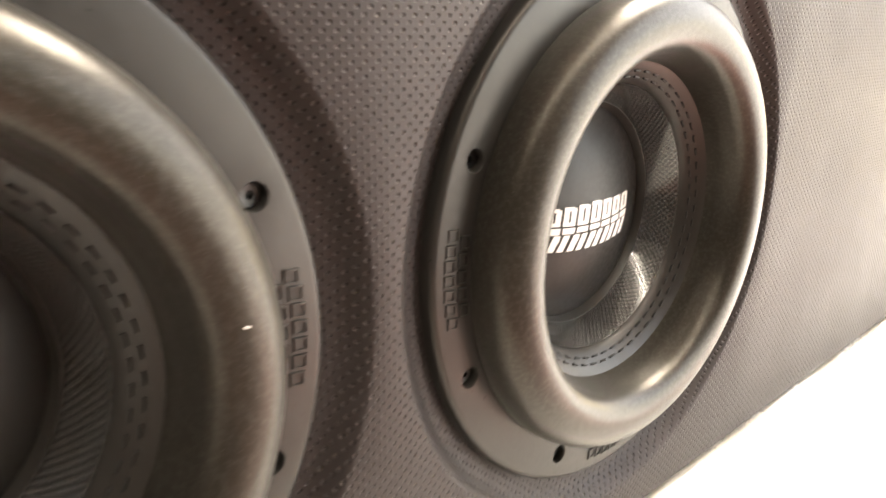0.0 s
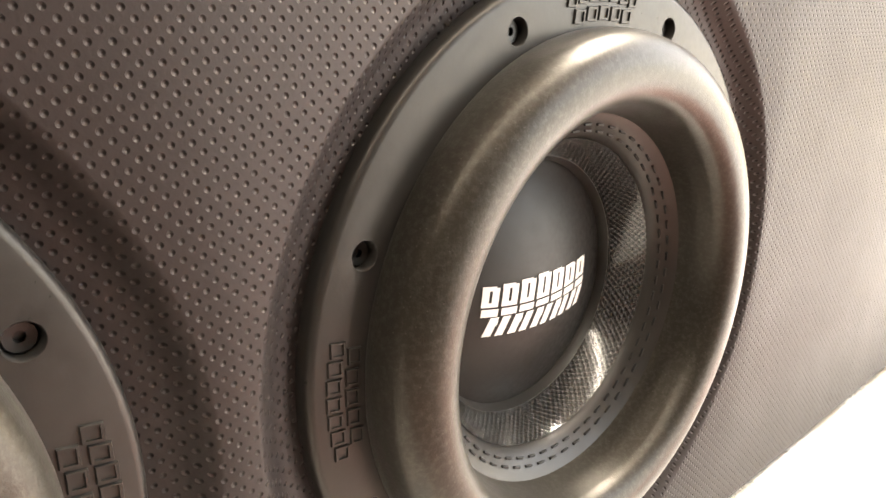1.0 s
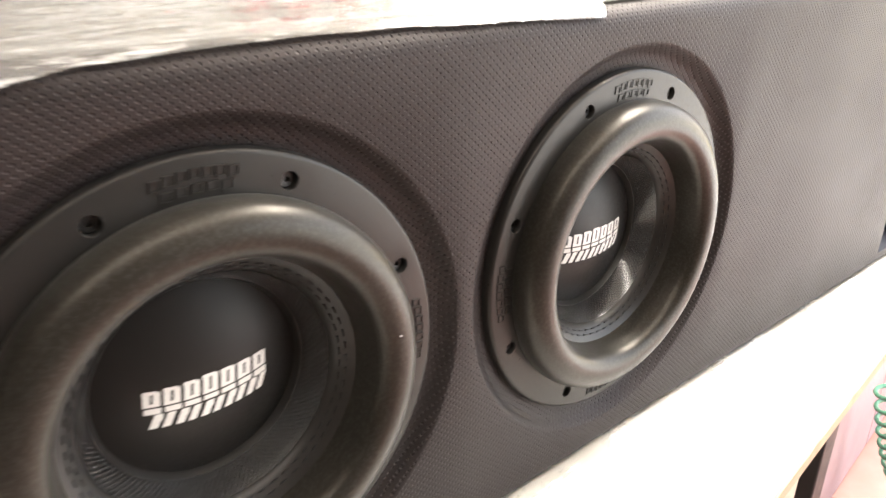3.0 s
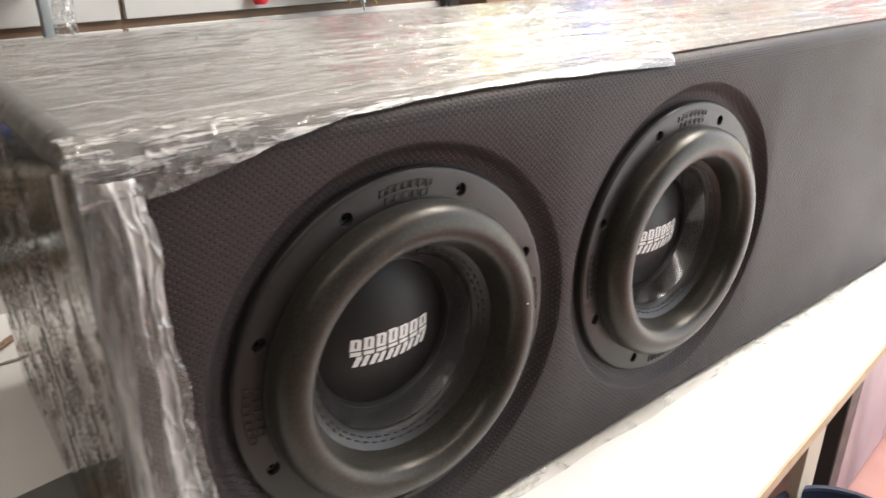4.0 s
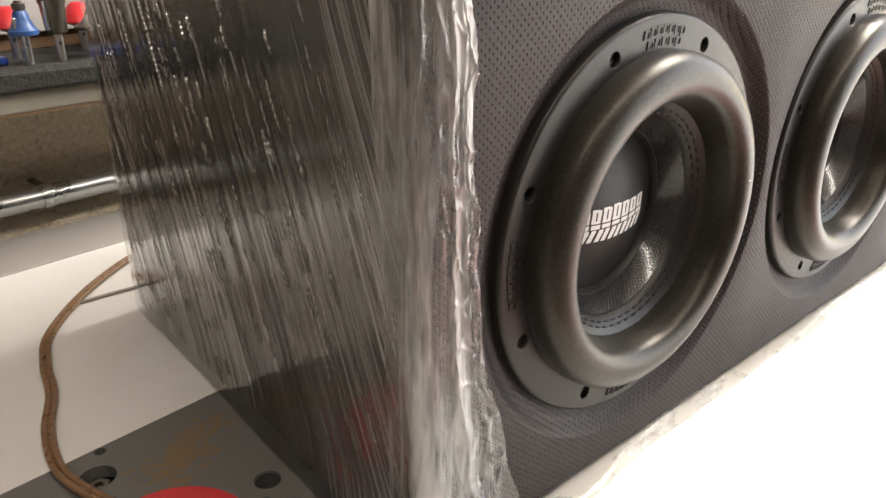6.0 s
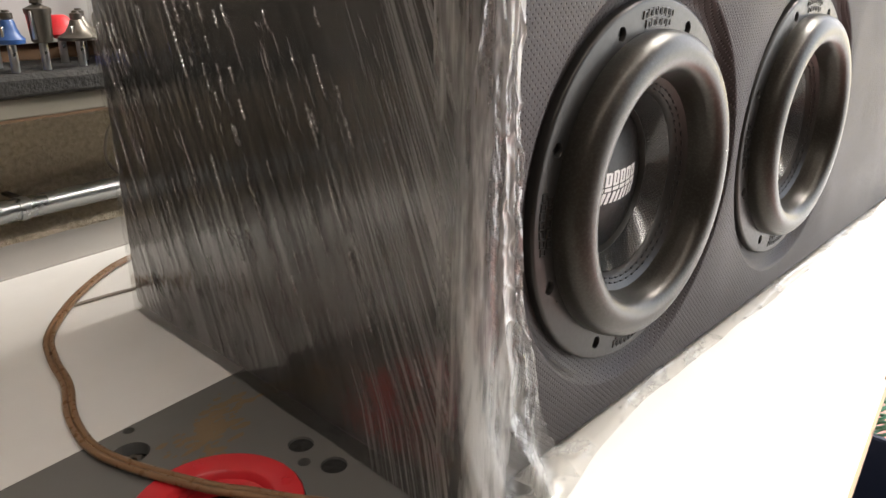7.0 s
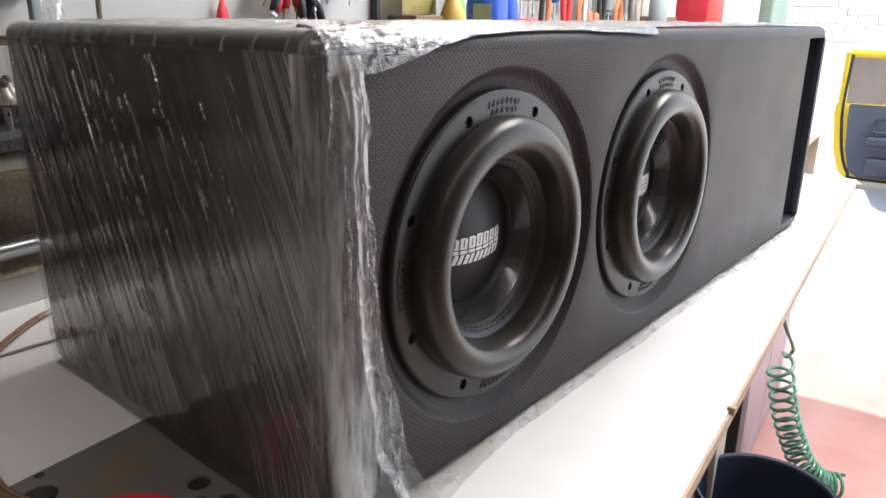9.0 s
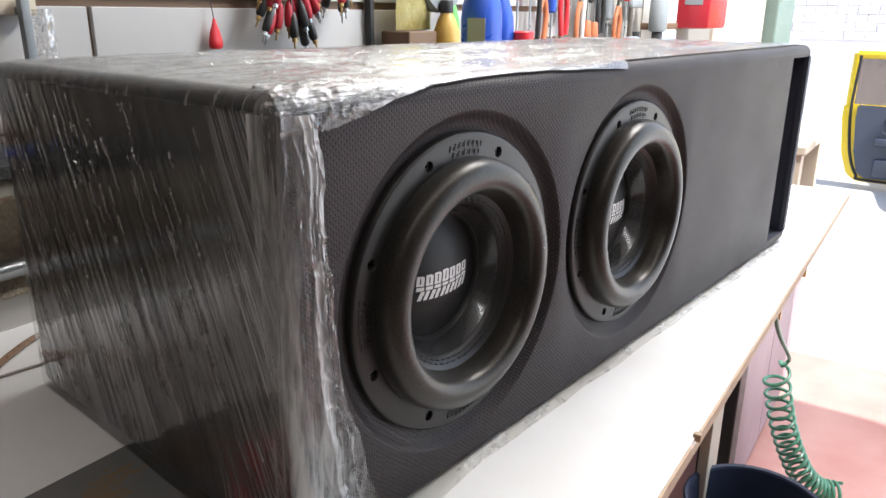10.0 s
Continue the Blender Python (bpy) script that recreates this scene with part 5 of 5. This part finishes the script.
part("top", block(1.88, 2.32, 0.02, 0.32, -0.030, -0.004, 0.003), BEIGE, ob, smooth=False)
for u in (1.89, 2.26):
    for v in (0.03, 0.26):
        part("leg", block(u, u + 0.05, v, v + 0.05, FLOOR_Z, -0.030, 0.002), BEIGE, ob, smooth=False)
# Black sheet stands in for the shaded open space below the top.
part("shade_board", block(1.95, 2.25, 0.10, 0.115, FLOOR_Z + 0.3, -0.031, 0.002), BLACKPL, ob, "dark sheet for the shade under the top", smooth=False)



def car():
    ob = thing("yellow_car", "yellow car parked outside with its door wide open", "car", ROOM @ Matrix.Translation((5.2, -2.35, FLOOR_Z)))
    # side profile, length along u
    prof = [(0.0, 0.30), (0.0, 0.72), (0.12, 0.82), (1.0, 0.92), (1.55, 1.38), (2.7, 1.42), (3.35, 1.0), (3.75, 0.94), (3.85, 0.45), (3.8, 0.22), (0.1, 0.20)]
    bm = bmesh.new()
    sides = []
    for v, squeeze in ((0.0, 0.12), (0.10, 0.0), (1.50, 0.0), (1.60, 0.12)):
        sides.append([bm.verts.new((1.9 + (x - 1.9) * (1 - 0.04 * (squeeze > 0)), v + (0.12 if z > 1.0 and v < 0.8 else -0.12 if z > 1.0 else 0.0), z)) for x, z in prof])
    for a, b in zip(sides, sides[1:]):
        for k in range(len(prof)):
            bm.faces.new((a[k], a[(k + 1) % len(prof)], b[(k + 1) % len(prof)], b[k]))
    bm.faces.new(sides[0][::-1])
    bm.faces.new(sides[-1])
    bmesh.ops.bevel(bm, geom=bm.edges[:], offset=0.03, segments=2, affect="EDGES")
    part("body", bm, YELLOW, ob)
    for x in (0.65, 3.1):
        for v in (0.08, 1.53):
            w = part("wheel", lathe([(0.17, -0.08), (0.26, -0.09), (0.29, -0.07), (0.29, 0.07), (0.26, 0.09), (0.17, 0.08)], 32, True), TYRE, ob, "black tyre")
            w.location = (x, v, 0.29)
            r = part("rim", lathe([(0.001, -0.05), (0.16, -0.06), (0.17, -0.08), (0.17, 0.08)], 24), STEEL, w, "steel rim")
    return ob


car()


def car_door():
    """The open door, its inner side towards the workshop; it swings on the car's front pillar."""
    ob = thing("car_door", "open yellow car door seen from inside with dark trim", "car door", ROOM @ Matrix.Translation((6.15, -0.80, FLOOR_Z + 0.05)))
    # across v from the hinge (0) to the latch edge (1.16), up to 0.99
    def plate(pts, x0, x1, bevel=0.0):
        bm = bmesh.new()
        a = [bm.verts.new((x0, y, z)) for y, z in pts]
        b = [bm.verts.new((x1, y, z)) for y, z in pts]
        bm.faces.new(a)
        bm.faces.new(b[::-1])
        for i in range(len(pts)):
            j = (i + 1) % len(pts)
            bm.faces.new((a[i], a[j], b[j], b[i]))
        if bevel:
            bmesh.ops.bevel(bm, geom=bm.edges[:], offset=bevel, segments=2, affect="EDGES")
        return bm

    lower = [(0.0, 0.60), (0.0, 0.10), (0.05, 0.0), (0.98, 0.0), (1.06, 0.05), (1.12, 0.22), (1.155, 0.50), (1.153, 0.60)]
    part("shell", plate(lower, 0.0, 0.09, 0.012), YELLOW, ob)
    for a, b in (((1.118, 0.60), (1.118, 0.985)), ((1.118, 0.975), (0.46, 0.975)), ((0.46, 0.975), (0.04, 0.61))):
        p, q = Vector((0.045, *a)), Vector((0.045, *b))
        part("window_frame", tube([p, q], 0.03, 10), YELLOW, ob)
    part("window", plate([(0.06, 0.60), (1.10, 0.60), (1.10, 0.96), (0.46, 0.96)], 0.045, 0.049), GLASS, ob, "brown-tinted side window")
    trim = [(0.06, 0.585), (0.06, 0.12), (0.10, 0.035), (0.93, 0.035), (0.99, 0.08), (1.03, 0.24), (1.055, 0.50), (1.055, 0.60)]
    t = part("trim_panel", plate(trim, -0.035, 0.0, 0.01), TRIM, ob, "grey-blue moulded trim")
    part("armrest", block(-0.085, -0.03, 0.25, 0.90, 0.30, 0.36, 0.02), TRIM, t)
    part("pocket", block(-0.075, -0.03, 0.15, 0.88, 0.06, 0.20, 0.018), TRIM, t)
    part("pull_recess", block(-0.045, -0.034, 0.55, 0.86, 0.40, 0.50, 0.02), TRIM, t)
    part("seal", tube(smooth_path([(-0.004, 1.09, 0.97), (-0.004, 1.10, 0.60), (-0.004, 1.085, 0.40), (-0.004, 1.05, 0.20), (-0.004, 0.99, 0.06), (-0.004, 0.90, 0.018), (-0.004, 0.15, 0.018)]), 0.011, 8), SEAL, ob, "black rubber seal")
    return ob


car_door()

# whitewashed brick wall across the street
street_wall = setting("wall_street", block(11.0, 11.3, -8, 9, FLOOR_Z, 4.0), MORTAR, "whitewashed brick wall across the street", "wall")
street_wall.matrix_world = ROOM @ Matrix.Translation((11.0, 1.2, 0)) @ Matrix.Rotation(radians(20), 4, "Z") @ Matrix.Translation((-11.0, -1.2, 0))
first = None
for row in range(12):
    for k in range(16):
        v, z = -0.2 + 0.26 * k + 0.13 * (row % 2), 0.1 + 0.11 * row
        if first is None:
            first = part("brick", block(-0.02, 0.0, -0.122, 0.122, -0.047, 0.047, 0.006, 1), BRICKWHITE, street_wall, smooth=False)
            o = first
        else:
            o = new("brick", first.data)
            o.parent = street_wall
        o.matrix_basis = Matrix.Translation((11.0 + random.uniform(0, 0.006), v, z))
